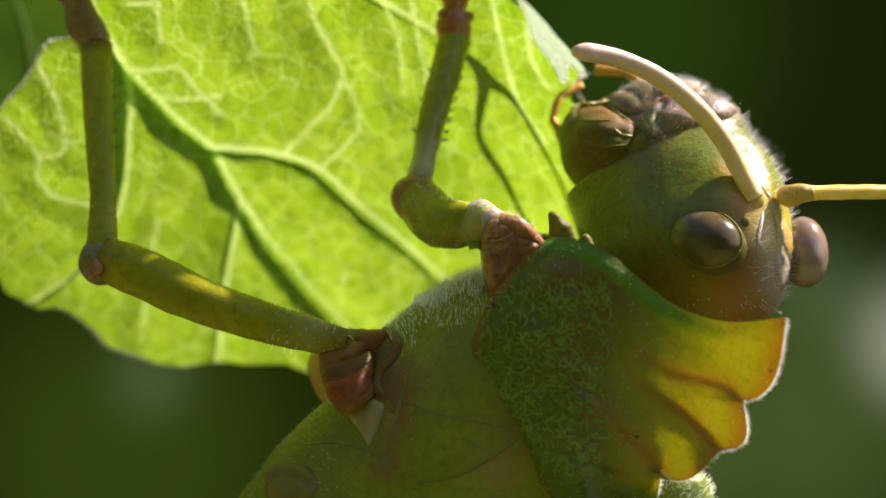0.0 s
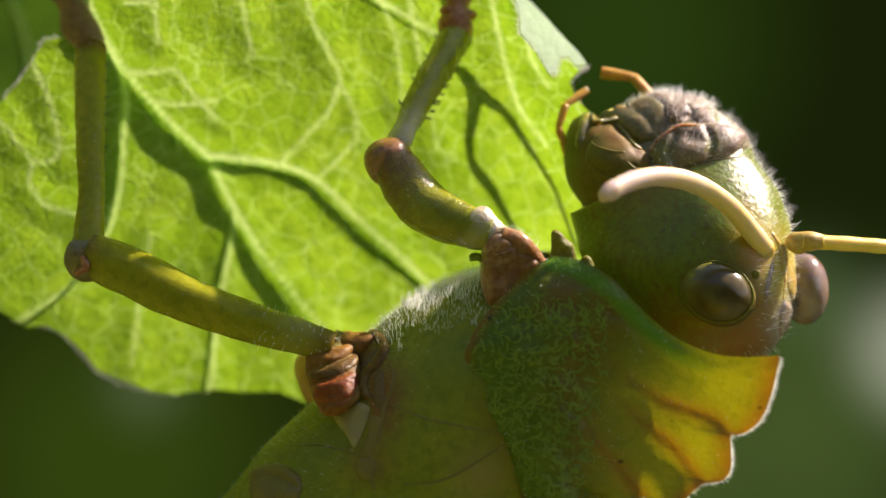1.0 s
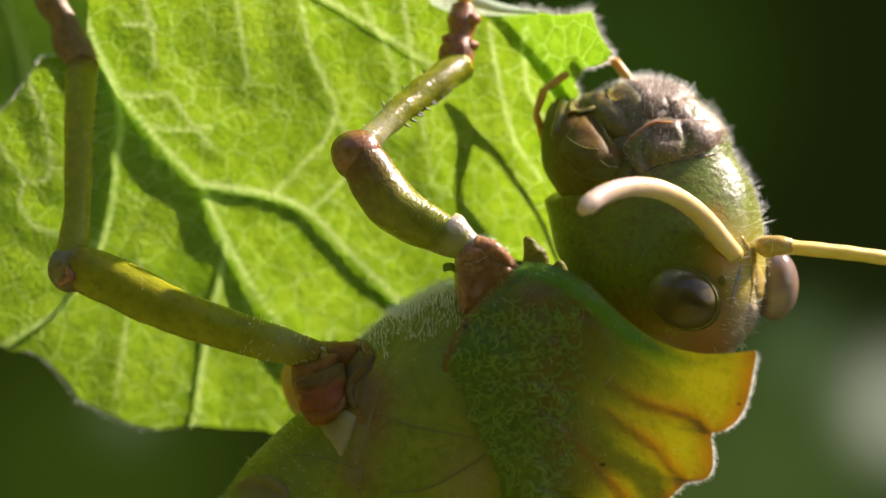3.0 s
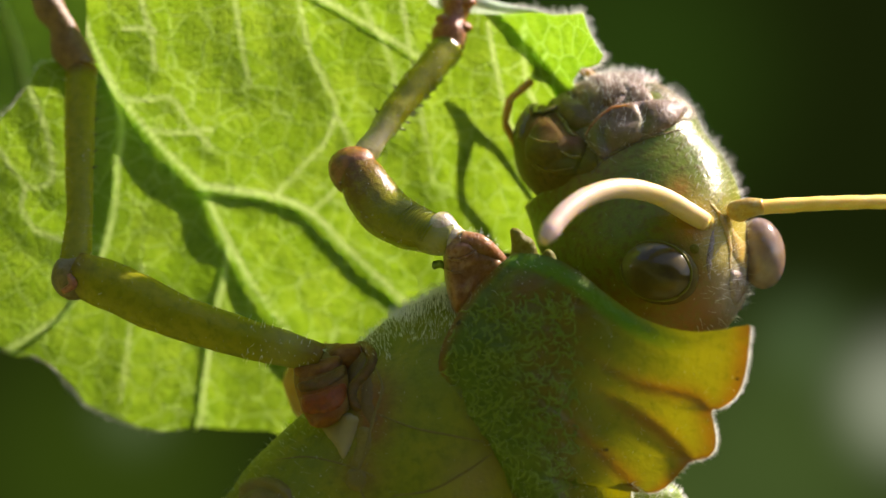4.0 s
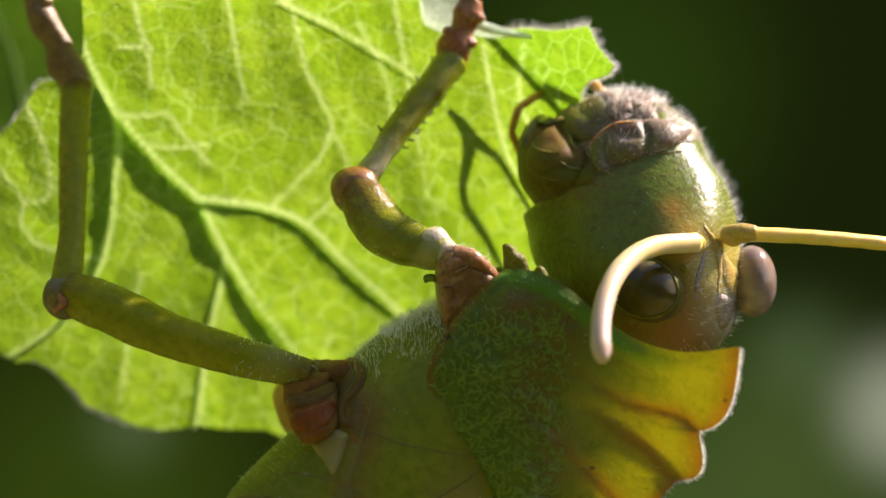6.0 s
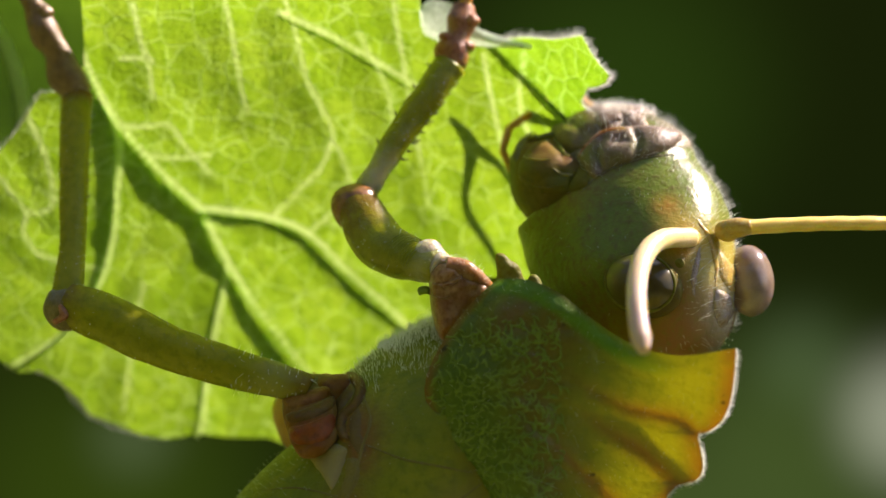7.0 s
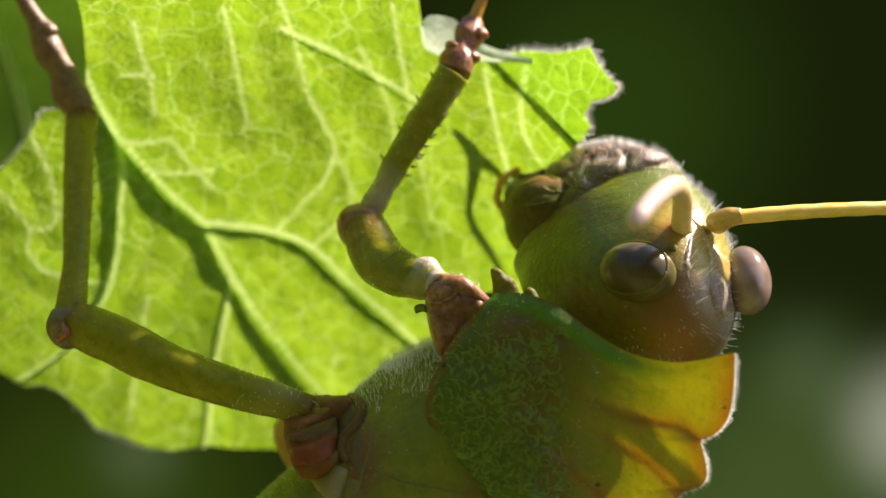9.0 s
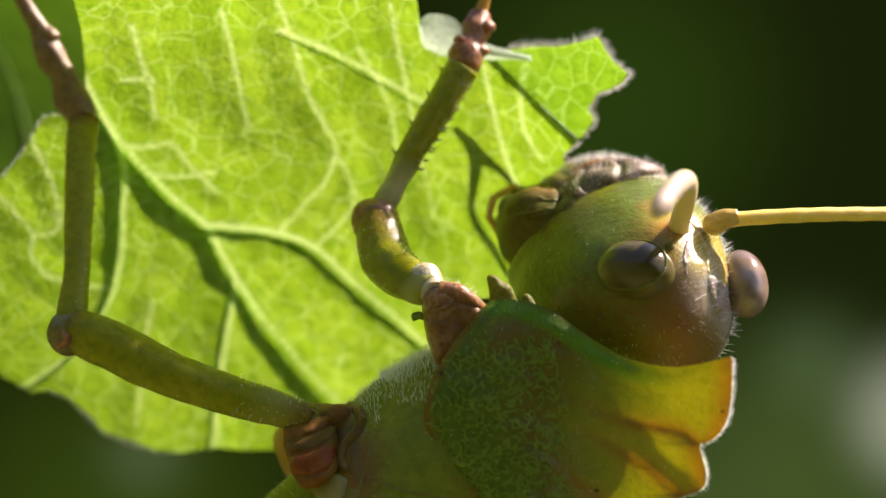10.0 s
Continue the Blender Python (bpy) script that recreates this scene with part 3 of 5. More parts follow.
def forked_caster():
    """An unseen forked shape behind the leaf, added so that its shadow falls through the blade."""
    tw = new("twig")
    s = SUN_TO * 5.0 * MM
    a = [leaf_at(*q) + s for q in ((800, 175), (838, 226), (828, 320), (850, 380), (905, 480), (960, 560))]
    bm = bmesh.new()
    tube(bm, a, [0.15, 0.42, 0.2, 0.26, 0.2, 0.2], 30, 8)
    part("main_caster", bm, CASTER, tw)
    b = [leaf_at(*q) + s for q in ((838, 222), (880, 262), (930, 335), (975, 420), (1010, 520))]
    bm = bmesh.new()
    tube(bm, b, [0.4, 0.2, 0.17, 0.15, 0.14], 24, 8)
    part("side_caster", bm, CASTER, tw)
    return tagged(tw, "unseen forked shape behind the leaf, added to cast a shadow", "twig")


twig = forked_caster()

# ---------------------------------------------------------------- the katydid
katydid = new("katydid")
tagged(katydid, "large green katydid with a frilled shield, chewing a leaf", "insect")
ORIGIN[katydid] = Vector()
PIVOT = {"pronotum": Vector((4.43878, 0, -7.99745)) * MM, "head": Vector((15.27657, 0, 3.42538)) * MM}


def loft(bm, rings, n=40, seg=40, rough=0.0, freq=400.0, power=2.0):
    """A body of oval rings: each (a, b, y mm, half width, half depth) in board units, across the run of the centres."""
    c = spline(rings, n)
    made = []
    for i in range(n):
        d = c[min(i + 1, n - 1)][:2] - c[max(i - 1, 0)][:2]
        d = d / (np.linalg.norm(d) + 1e-9)
        per = np.array((-d[1], d[0]))
        ring = []
        for k in range(seg):
            w = 2 * math.pi * k / seg
            cw, sw = math.cos(w), math.sin(w)
            cw, sw = math.copysign(abs(cw) ** (2 / power), cw), math.copysign(abs(sw) ** (2 / power), sw)
            q = g(c[i][0] + per[0] * cw * c[i][3], c[i][1] + per[1] * cw * c[i][3], 0)
            q.y = (c[i][2] - sw * c[i][4] / 26.13) * MM
            if rough:
                q += Vector((per[0] * cw, -sw, -per[1] * cw)) * noise.noise(q * freq) * rough * MM
            ring.append(bm.verts.new(q))
        made.append(ring)
    for r1, r2 in zip(made, made[1:]):
        for k in range(seg):
            bm.faces.new((r1[k], r1[(k + 1) % seg], r2[(k + 1) % seg], r2[k]))
    for ring in (made[0], made[-1]):
        m = bm.verts.new(sum((x.co for x in ring), Vector()) / seg)
        for k in range(seg):
            bm.faces.new((ring[k], ring[(k + 1) % seg], m))
    return bm


def seam(name, tree, pts, r, mat, parent, label="", n=30, lift=0.0, taper=0.6):
    p = drape(tree, pts, n, lift)
    if len(p) < 4:
        return None
    bm = bmesh.new()
    k = len(p)
    tube(bm, p, [r * (1 - taper * abs(2 * i / k - 1) ** 2) for i in range(k)], k * 2, 8, rough=r * 0.3, freq=2500)
    return part(name, bm, mat, parent, label)


def thorax():
    bm = bmesh.new()
    loft(bm, ((1010, 640, 2, 130, 140), (956, 680, 1.5, 200, 205), (877, 727, 1.2, 236, 225), (795, 795, 1, 246, 232), (717, 884, 1, 238, 232), (635, 975, 1, 245, 225), (565, 1075, 1, 250, 220), (500, 1180, 1, 230, 200)),
         60, 56, rough=0.22, freq=300)
    ob = part("thorax", bm, GREEN, katydid)
    attribute(ob, "rust", lambda p: 0.9 * bell(p, 645, 700, 45) + 0.8 * bell(p, 650, 760, 32) + 0.6 * bell(p, 630, 840, 40) + 0.5 * bell(p, 900, 800, 50) + 0.4 * bell(p, 860, 740, 40))
    attribute(ob, "cream", lambda p: 0.8 * bell(p, 830, 860, 55))
    tree = bvh_of(ob)
    seam("suture", tree, ((655, 735), (720, 760), (780, 772), (850, 785)), 0.07, SUTURE_PALE, ob)
    seam("suture", tree, ((650, 640), (668, 690), (655, 740), (640, 800), (625, 850), (640, 890)), 0.11, SUTURE_PALE, ob)
    seam("suture", tree, ((480, 820), (540, 815), (610, 830), (660, 850)), 0.06, SUTURE_PALE, ob)
    seam("suture", tree, ((690, 882), (760, 870), (830, 830), (870, 800)), 0.07, SUTURE_PALE, ob)
    plate("fold", ((418, 872), (438, 854), (470, 850), (498, 860), (512, 884), (500, 920), (455, 935), (420, 910)), tree, 0.5, SUTURE_PALE, ob, "brown folded skin of the hind hip", width=26,
          creases=(((425, 888), (460, 872), (500, 890)),))
    # the cream triangular plate beside the middle leg
    plate("plate", ((546, 743), (570, 736), (600, 733), (622, 740), (628, 752), (618, 786), (602, 819), (588, 800), (564, 768)), tree, 0.28, PLATE, katydid, "cream triangular plate beside the leg", width=14)
    fuzz(ob, 1500, 0.78, 0.018, lambda p, n: 630 < board(p)[0] < 840 and n.z > 0.8 and board(p)[1] < 640, Vector((0.3, -0.1, 0.5)))
    fuzz(ob, 1500, 0.5, 0.015, lambda p, n: 620 < board(p)[0] < 840 and 0.62 < n.z < 0.85 and board(p)[1] < 640, Vector((0.3, -0.1, 0.5)), seed=31)
    fuzz(ob, 600, 0.4, 0.009, lambda p, n: board(p)[0] < 560 and n.x < -0.25 and n.y < 0.4, Vector((-0.4, 0, 0.2)), seed=2)
    fuzz(ob, 700, 0.28, 0.008, lambda p, n: n.y < -0.2, Vector((0, 0, 0)), seed=3)
    return ob


thorax_ob = thorax()


def scallop(v):
    """The shield's lobed back edge, from the head downwards."""
    knots = ((0.0, (1320, 588)), (0.36, (1246, 736)), (0.60, (1210, 824)), (0.78, (1104, 862)), (1.0, (1060, 960)))
    bulge = (34, 34, 34, 16)
    for (v0, p), (v1, q), h in zip(knots, knots[1:], bulge):
        if v <= v1 + 1e-9:
            t = (v - v0) / (v1 - v0)
            d = np.array(q, float) - np.array(p, float)
            per = np.array((-d[1], d[0])) / np.linalg.norm(d)
            per = per if per[0] > 0 else -per
            if v1 < 0.9:
                t2 = t ** 0.85
                return np.array(p) + d * t2 + per * h * (math.sin(math.pi * t) ** 0.6) * (0.55 + 0.75 * t)
            return np.array(p) + d * t + per * h * math.sin(math.pi * t)
    return np.array((1060.0, 960.0))


def pronotum():
    left = ((905, 452), (858, 492), (806, 555), (768, 640), (790, 722), (840, 802), (892, 884), (945, 965))
    front = ((905, 452), (960, 458), (1012, 482), (1072, 532), (1142, 578), (1225, 598), (1320, 588))
    depth = ((0, -6.0), (0.05, -7.7), (0.3, -9.3), (0.5, -8.8), (0.68, -7.4), (0.85, -7.6), (1.0, -8.4))
    nu, nv = 84, 84
    lp, fp = spline(left, nv + 1), spline(front, nu + 1)
    us = np.linspace(0, 1, nu + 1)
    du = np.interp(us, [d[0] for d in depth], [d[1] for d in depth])
    du = np.convolve(np.pad(du, 6, mode="edge"), np.ones(13) / 13, "valid")
    # grooves between the lobes, each from its notch in the edge
    grooves = [spline(p, 60) for p in (((1246, 736), (1217, 712), (1170, 700), (1120, 686), (1050, 648), (990, 598)),
                                       ((1208, 824), (1186, 804), (1155, 770), (1118, 746), (1060, 705), (1000, 655)),
                                       ((1104, 862), (1069, 826), (1025, 783), (988, 740), (939, 696), (900, 650)))]
    bm = bmesh.new()
    grid, layer = [], []
    for j in range(nv + 1):
        v = j / nv
        rp = scallop(v)
        row = []
        for i, u in enumerate(us):
            flat = lp[j] * (1 - u) + rp * u
            sag = fp[i] - (lp[0] * (1 - u) + np.array((1320, 588)) * u)
            a, b = flat + sag * (1 - v) ** 1.6
            y = du[i] + 1.6 * (1 - v) ** 3 * (1 - u) + 0.5 * (v - 0.4)
            w = max(0.0, min(1.0, (u - 0.38) / 0.45))
            w = w * w * (3 - 2 * w)
            y += w * 4.6 * (v - 0.40)
            ds = []
            for path in grooves:
                away = np.hypot(path[:, 0] - a, path[:, 1] - b)
                k = int(away.argmin())
                fade = min(1.0, (len(path) - 1 - k) / (0.45 * len(path)))
                below = max(0.0, min(1.0, 0.5 + (b - path[k, 1]) / 10))
                y += fade * (0.11 * math.exp(-(away[k] / 8) ** 2) - 0.08 * below * math.exp(-(away[k] - 16) ** 2 / 26 ** 2))
                ds.append((away[k], fade))
            y -= 0.16 * math.exp(-((v - 0.045) / 0.035) ** 2) * (0.3 + 0.7 * math.sin(math.pi * min(1, u * 1.1)))
            y -= 0.35 * math.exp(-((u - 0.03) / 0.03) ** 2)
            q = g(a, b, 0)
            y += 0.25 * noise.noise(q * 350) + 0.16 * noise.noise(q * 900) * (1 - 0.6 * w)
            row.append(bm.verts.new(g(a, b, y)))
            layer.append((u, v, w, ds))
        grid.append(row)
    for r1, r2 in zip(grid, grid[1:]):
        for i in range(nu):
            bm.faces.new((r1[i], r1[i + 1], r2[i + 1], r2[i]))
    ob = part("pronotum", bm, SHIELD, katydid, "mottled green shield with a yellow, orange-rimmed lobed frill", origin=PIVOT["pronotum"])
    masks = {"gold": [], "rust": [], "rim": [], "thin": [], "band": []}
    for u, v, w, ds in layer:
        line = max(f * math.exp(-(d / 8) ** 2) for d, f in ds)
        halo = max(f * math.exp(-(d / 20) ** 2) for d, f in ds)
        gold = max(0, min(1, (u - 0.42) / 0.44))
        end = 1 if v < 0.82 else max(0, 1 - (v - 0.82) / 0.08)
        masks["gold"].append(gold * end)
        thin = max(0, min(1, (u - 0.50) / 0.36))
        masks["thin"].append(thin * thin * (3 - 2 * thin) * end)
        masks["rust"].append(max(0.6 * math.exp(-((u - 0.40 - 0.2 * (v - 0.3)) / 0.13) ** 2) * (1 - 0.6 * v), 0.85 * math.exp(-(u / 0.03) ** 2), 0.6 * line,
                                 0.65 * math.exp(-((u - 0.2) / 0.12) ** 2 - ((v - 0.16) / 0.11) ** 2)))
        masks["rim"].append(max(0.9 * math.exp(-((1 - u) / 0.05) ** 2) if v < 0.8 else 0, w * 0.55 * halo))
        masks["band"].append(math.exp(-((v - 0.045) / 0.04) ** 4) * (1 - max(0, (u - 0.6) / 0.25)))
    for key, vals in masks.items():
        at = ob.data.attributes.new(key, "FLOAT", "POINT")
        at.data.foreach_set("value", vals)
    # the far flank, below the frill
    bm = bmesh.new()
    rows = []
    for j in range(0, nv + 1, 4):
        row = []
        for i in range(0, int(nu * 0.50), 6):
            q = ob.data.vertices[j * (nu + 1) + i].co + ORIGIN[ob]
            t = i / (nu * 0.50)
            row.append(bm.verts.new(Vector((q.x - 0.4 * MM, (3.2 * MM - q.y) * (1 - t ** 3) + (q.y + 0.5 * MM) * t ** 3, q.z))))
        rows.append(row)
    for r1, r2 in zip(rows, rows[1:]):
        for i in range(len(r1) - 1):
            bm.faces.new((r1[i], r1[i + 1], r2[i + 1], r2[i]))
    part("far_flank", bm, GREEN, ob)
    tree = bvh_of(ob)
    rnd = random.Random(4)
    bm = bmesh.new()                      # short crinkles on the green flank
    for _ in range(680):
        a, b = rnd.uniform(785, 1010), rnd.uniform(520, 880)
        w = rnd.uniform(0, 3.1)
        l = rnd.uniform(5, 14)
        p = drape(tree, ((a, b), (a + l * math.cos(w), b + l * math.sin(w)), (a + l * math.cos(w) + l * math.cos(w + 0.8), b + l * math.sin(w) + l * math.sin(w + 0.8))), 5, 0.012)
        if len(p) == 5 and max((p[i] - p[i + 1]).length for i in range(4)) < 1 * MM:
            tube(bm, p, [0.03, 0.06, 0.07, 0.06, 0.03], 6, 5)
    part("crinkle", bm, CRINKLE, ob, kind="stuff")
    for name, rim, deep, label in (("horn", ((894, 490), (901, 445), (899, 413), (907, 408), (916, 411), (926, 421), (939, 430), (946, 448), (953, 490)), 0.5, "blunt olive-brown knob of the shield"),
                                        ("knob", ((946, 486), (951, 466), (956, 454), (963, 447), (971, 449), (979, 460), (984, 486)), 0.4, "small olive-brown knob of the shield")):
        bm = bmesh.new()
        lens(bm, rim, -4.9, deep)
        part(name, bm, HORN, ob, label)
    fuzz(ob, 900, 0.3, 0.011, lambda p, n: True, Vector((0, -0.2, 0)), seed=5)
    bm = bmesh.new()
    tube(bm, [g(762, 476, -2.6), g(770, 470, -2.9), g(780, 475, -3.2)], [0.16, 0.34, 0.2], 10, 8, rough=0.15, freq=2500)
    part("leaf_crumb", bm, CRINKLE, ob, "dark green leaf crumb stuck to the hip")
    bm = bmesh.new()
    for _ in range(700):
        j = rnd.randrange(0, int(nv * 0.9))
        p, q = (ob.data.vertices[k * (nu + 1) + nu].co + ORIGIN[ob] for k in (j, j + 1))
        root = p + (q - p) * rnd.random()
        hair(bm, root, root + Vector((rnd.uniform(0.3, 1), rnd.gauss(0, 0.4), rnd.gauss(0, 0.5))).normalized() * rnd.uniform(0.15, 0.5) * MM, 0.02)
    part("rim_hairs", bm, HAIR, ob, kind="stuff")
    # downy crest where the shield runs on below
    bm = bmesh.new()
    ball(bm, g(1130, 908, -4.0), (2.6, 2.0, 1.9), rough=0.3)
    crest = part("crest", bm, CRINKLE, ob, "downy green crest below the frill")
    fuzz(crest, 900, 0.4, 0.014, lambda p, n: n.z > -0.2, Vector((0.2, 0, 0.5)), seed=6)
    return ob


CRINKLE = material("green crinkle", [(0.1188, 0.1872, 0.0173), (0.1721, 0.2423, 0.0347)], size=2, rough=0.35, bump=0.2, spec=0.15)
pronotum_ob = pronotum()


def coxae():
    bm = bmesh.new()
    lens(bm, ((780, 446), (788, 430), (806, 422), (830, 428), (858, 442), (886, 466), (878, 490), (850, 505), (832, 530), (812, 556), (800, 562), (790, 540), (782, 500)), -3.0, 1.7)
    for v in bm.verts:
        v.co.y += 0.5 * noise.noise(v.co * 420) * MM
    coxa = part("fore_coxa", bm, COXA, pronotum_ob, "reddish brown hip of the foreleg")
    tree = bvh_of(coxa)
    seam("fold", tree, ((785, 458), (805, 462), (828, 455), (845, 440)), 0.14, COXA, coxa)
    seam("fold", tree, ((784, 478), (800, 485), (818, 483)), 0.08, COXA, coxa)
    bm = bmesh.new()
    tube(bm, [g(890, 470, -3.6), g(868, 452, -4.0), g(842, 438, -4.2), g(812, 432, -4.1)], [0.4, 0.6, 0.7, 0.7], 24, 18, rough=0.22, freq=700)
    ob = part("trochanter", bm, COXA, pronotum_ob)
    fuzz(ob, 70, 0.4, 0.012, lambda p, n: n.z > 0, seed=7)
    bm = bmesh.new()
    loft(bm, ((556, 614, 0.4, 22, 24), (556, 640, -0.9, 42, 38), (562, 668, -2.2, 48, 42), (571, 696, -3.4, 47, 42), (577, 718, -4.1, 45, 40), (583, 736, -4.6, 36, 32), (588, 746, -4.8, 14, 16)), 80, 64, rough=0.2, freq=420)
    for v in bm.verts:                    # slanting skin folds
        a, b = board(v.co)
        w = math.sin((b + 0.7 * (a - 570)) / 9.0 + 3.0 * noise.noise(v.co * 260))
        v.co += Vector((0.03 if a > 575 else -0.03, -0.07, 0.02)) * (1.8 * w * (0.6 + noise.noise(v.co * 500))) * MM
    ob = part("mid_coxa", bm, HIP, katydid, "reddish brown folded hip of the middle leg")
    attribute(ob, "olive", lambda p: max((board(p)[0] - 582) / 40, (685 - board(p)[1]) / 45))
    attribute(ob, "red", lambda p: 1.2 * bell(p, 565, 712, 32))
    tree = bvh_of(ob)
    for mat, ring, label in ((HIP, ((512, 658), (535, 648), (568, 640), (600, 626), (608, 638), (590, 655), (560, 668), (530, 676), (514, 670)), "reddish brown skin fold of the hip"),
                             (HIP_DARK, ((518, 684), (545, 676), (575, 664), (602, 650), (606, 668), (585, 684), (555, 696), (524, 700)), "brown skin fold of the hip"),
                             (RUST_FOLD, ((524, 708), (550, 702), (580, 690), (602, 682), (606, 704), (592, 728), (560, 739), (532, 736)), "rust red skin fold of the hip")):
        plate("fold", ring, tree, 0.2, mat, katydid, label, width=11, step=4.0, rough=0.2, freq=1100)
    tree = bvh_of(thorax_ob)
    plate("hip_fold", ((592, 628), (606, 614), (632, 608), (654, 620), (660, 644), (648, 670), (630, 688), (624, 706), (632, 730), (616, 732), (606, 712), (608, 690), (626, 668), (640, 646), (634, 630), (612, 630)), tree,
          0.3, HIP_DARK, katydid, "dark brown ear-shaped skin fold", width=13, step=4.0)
    bm = bmesh.new()
    tube(bm, [g(580, 640, 0.2), g(598, 648, -0.6), g(618, 648, -0.8), g(640, 650, -0.6)], [1.0, 1.35, 1.4, 1.0], 30, 22, rough=0.3, freq=600)
    part("collar", bm, HIP, katydid, "brown wrinkled skin between hip and body")
    # Raised plates; the dark of hollow and crease is put into their colour.
    plate("socket", ((600, 634), (614, 622), (634, 624), (642, 640), (630, 662), (612, 684), (600, 690), (592, 662)), tree, 0.12, SHADE_BROWN, katydid, "brown plate with the shade of the hip's hollow painted in", width=10)
    plate("crevice", ((630, 690), (646, 668), (654, 690), (654, 720), (664, 746), (650, 758), (634, 742), (628, 714)), tree, 0.05, SHADE_BROWN, katydid, "brown plate with the shade of the hip's crease painted in", width=12, sink=0.06)
    plate("fold", ((626, 762), (646, 760), (652, 790), (640, 820), (624, 836), (612, 826), (622, 796)), tree, 0.08, SUTURE_PALE, katydid, "brown skin fold below the hip", width=12, sink=0.06)
    plate("fold", ((604, 842), (622, 832), (640, 840), (644, 862), (628, 876), (606, 866)), tree, 0.14, SUTURE_PALE, katydid, "brown skin fold below the hip", width=14, creases=(((610, 850), (628, 846), (636, 860)),))
    bm = bmesh.new()
    tube(bm, [g(598, 760, 5), g(534, 698, 6.5), g(532, 655, 7.5)], [1.6, 1.5, 1.2], 20, 12, rough=0.3, freq=700)
    part("far_coxa", bm, AMBER, katydid, "orange hip of the far leg")


coxae()

J = {"fore_femur": (V(*[0.5989, -3.5, 0.4117]), V(*[-5.5769, 1.9376, 5.3446])), "fore_tibia": (V(*[-5.5769, 1.9376, 5.3446]), V(*[0.6437, 8.2089, 14.0398])), "fore_tarsus": (V(*[0.6437, 8.2089, 14.0398]), V(*[1.7815, 9.2923, 18.2599])),
     "mid_femur": (V(*[-8.4643, -2.0, -7.5196]), V(*[-25.2334, -0.0403, -1.9778])), "mid_tibia": (V(*[-25.2334, -0.0403, -1.9778]), V(*[-25.8287, 7.5173, 12.4516])), "mid_tarsus": (V(*[-25.8287, 7.5173, 12.4516]), V(*[-28.8641, 7.6956, 18.8818]))}


def limb(name, bows, radii, mat, label="", flat=1.0, rough=0.12, seg=20):
    """A limb from joint to joint; bows: sideways shift in mm (down the board) at even steps between."""
    a, b = J[name]
    d = (b - a).normalized()
    side = d.cross(Vector((0, 1, 0))).normalized()
    pts = [a + (b - a) * (i / (len(bows) - 1)) + side * bow * MM for i, bow in enumerate(bows)]
    bm = bmesh.new()
    tube(bm, pts, radii, 44, seg, rough=rough, freq=700, flat=flat)
    return part(name, bm, mat, katydid, label, origin=a)


def along(name, p):
    a, b = J[name]
    return (p - a).dot(b - a) / (b - a).length_squared


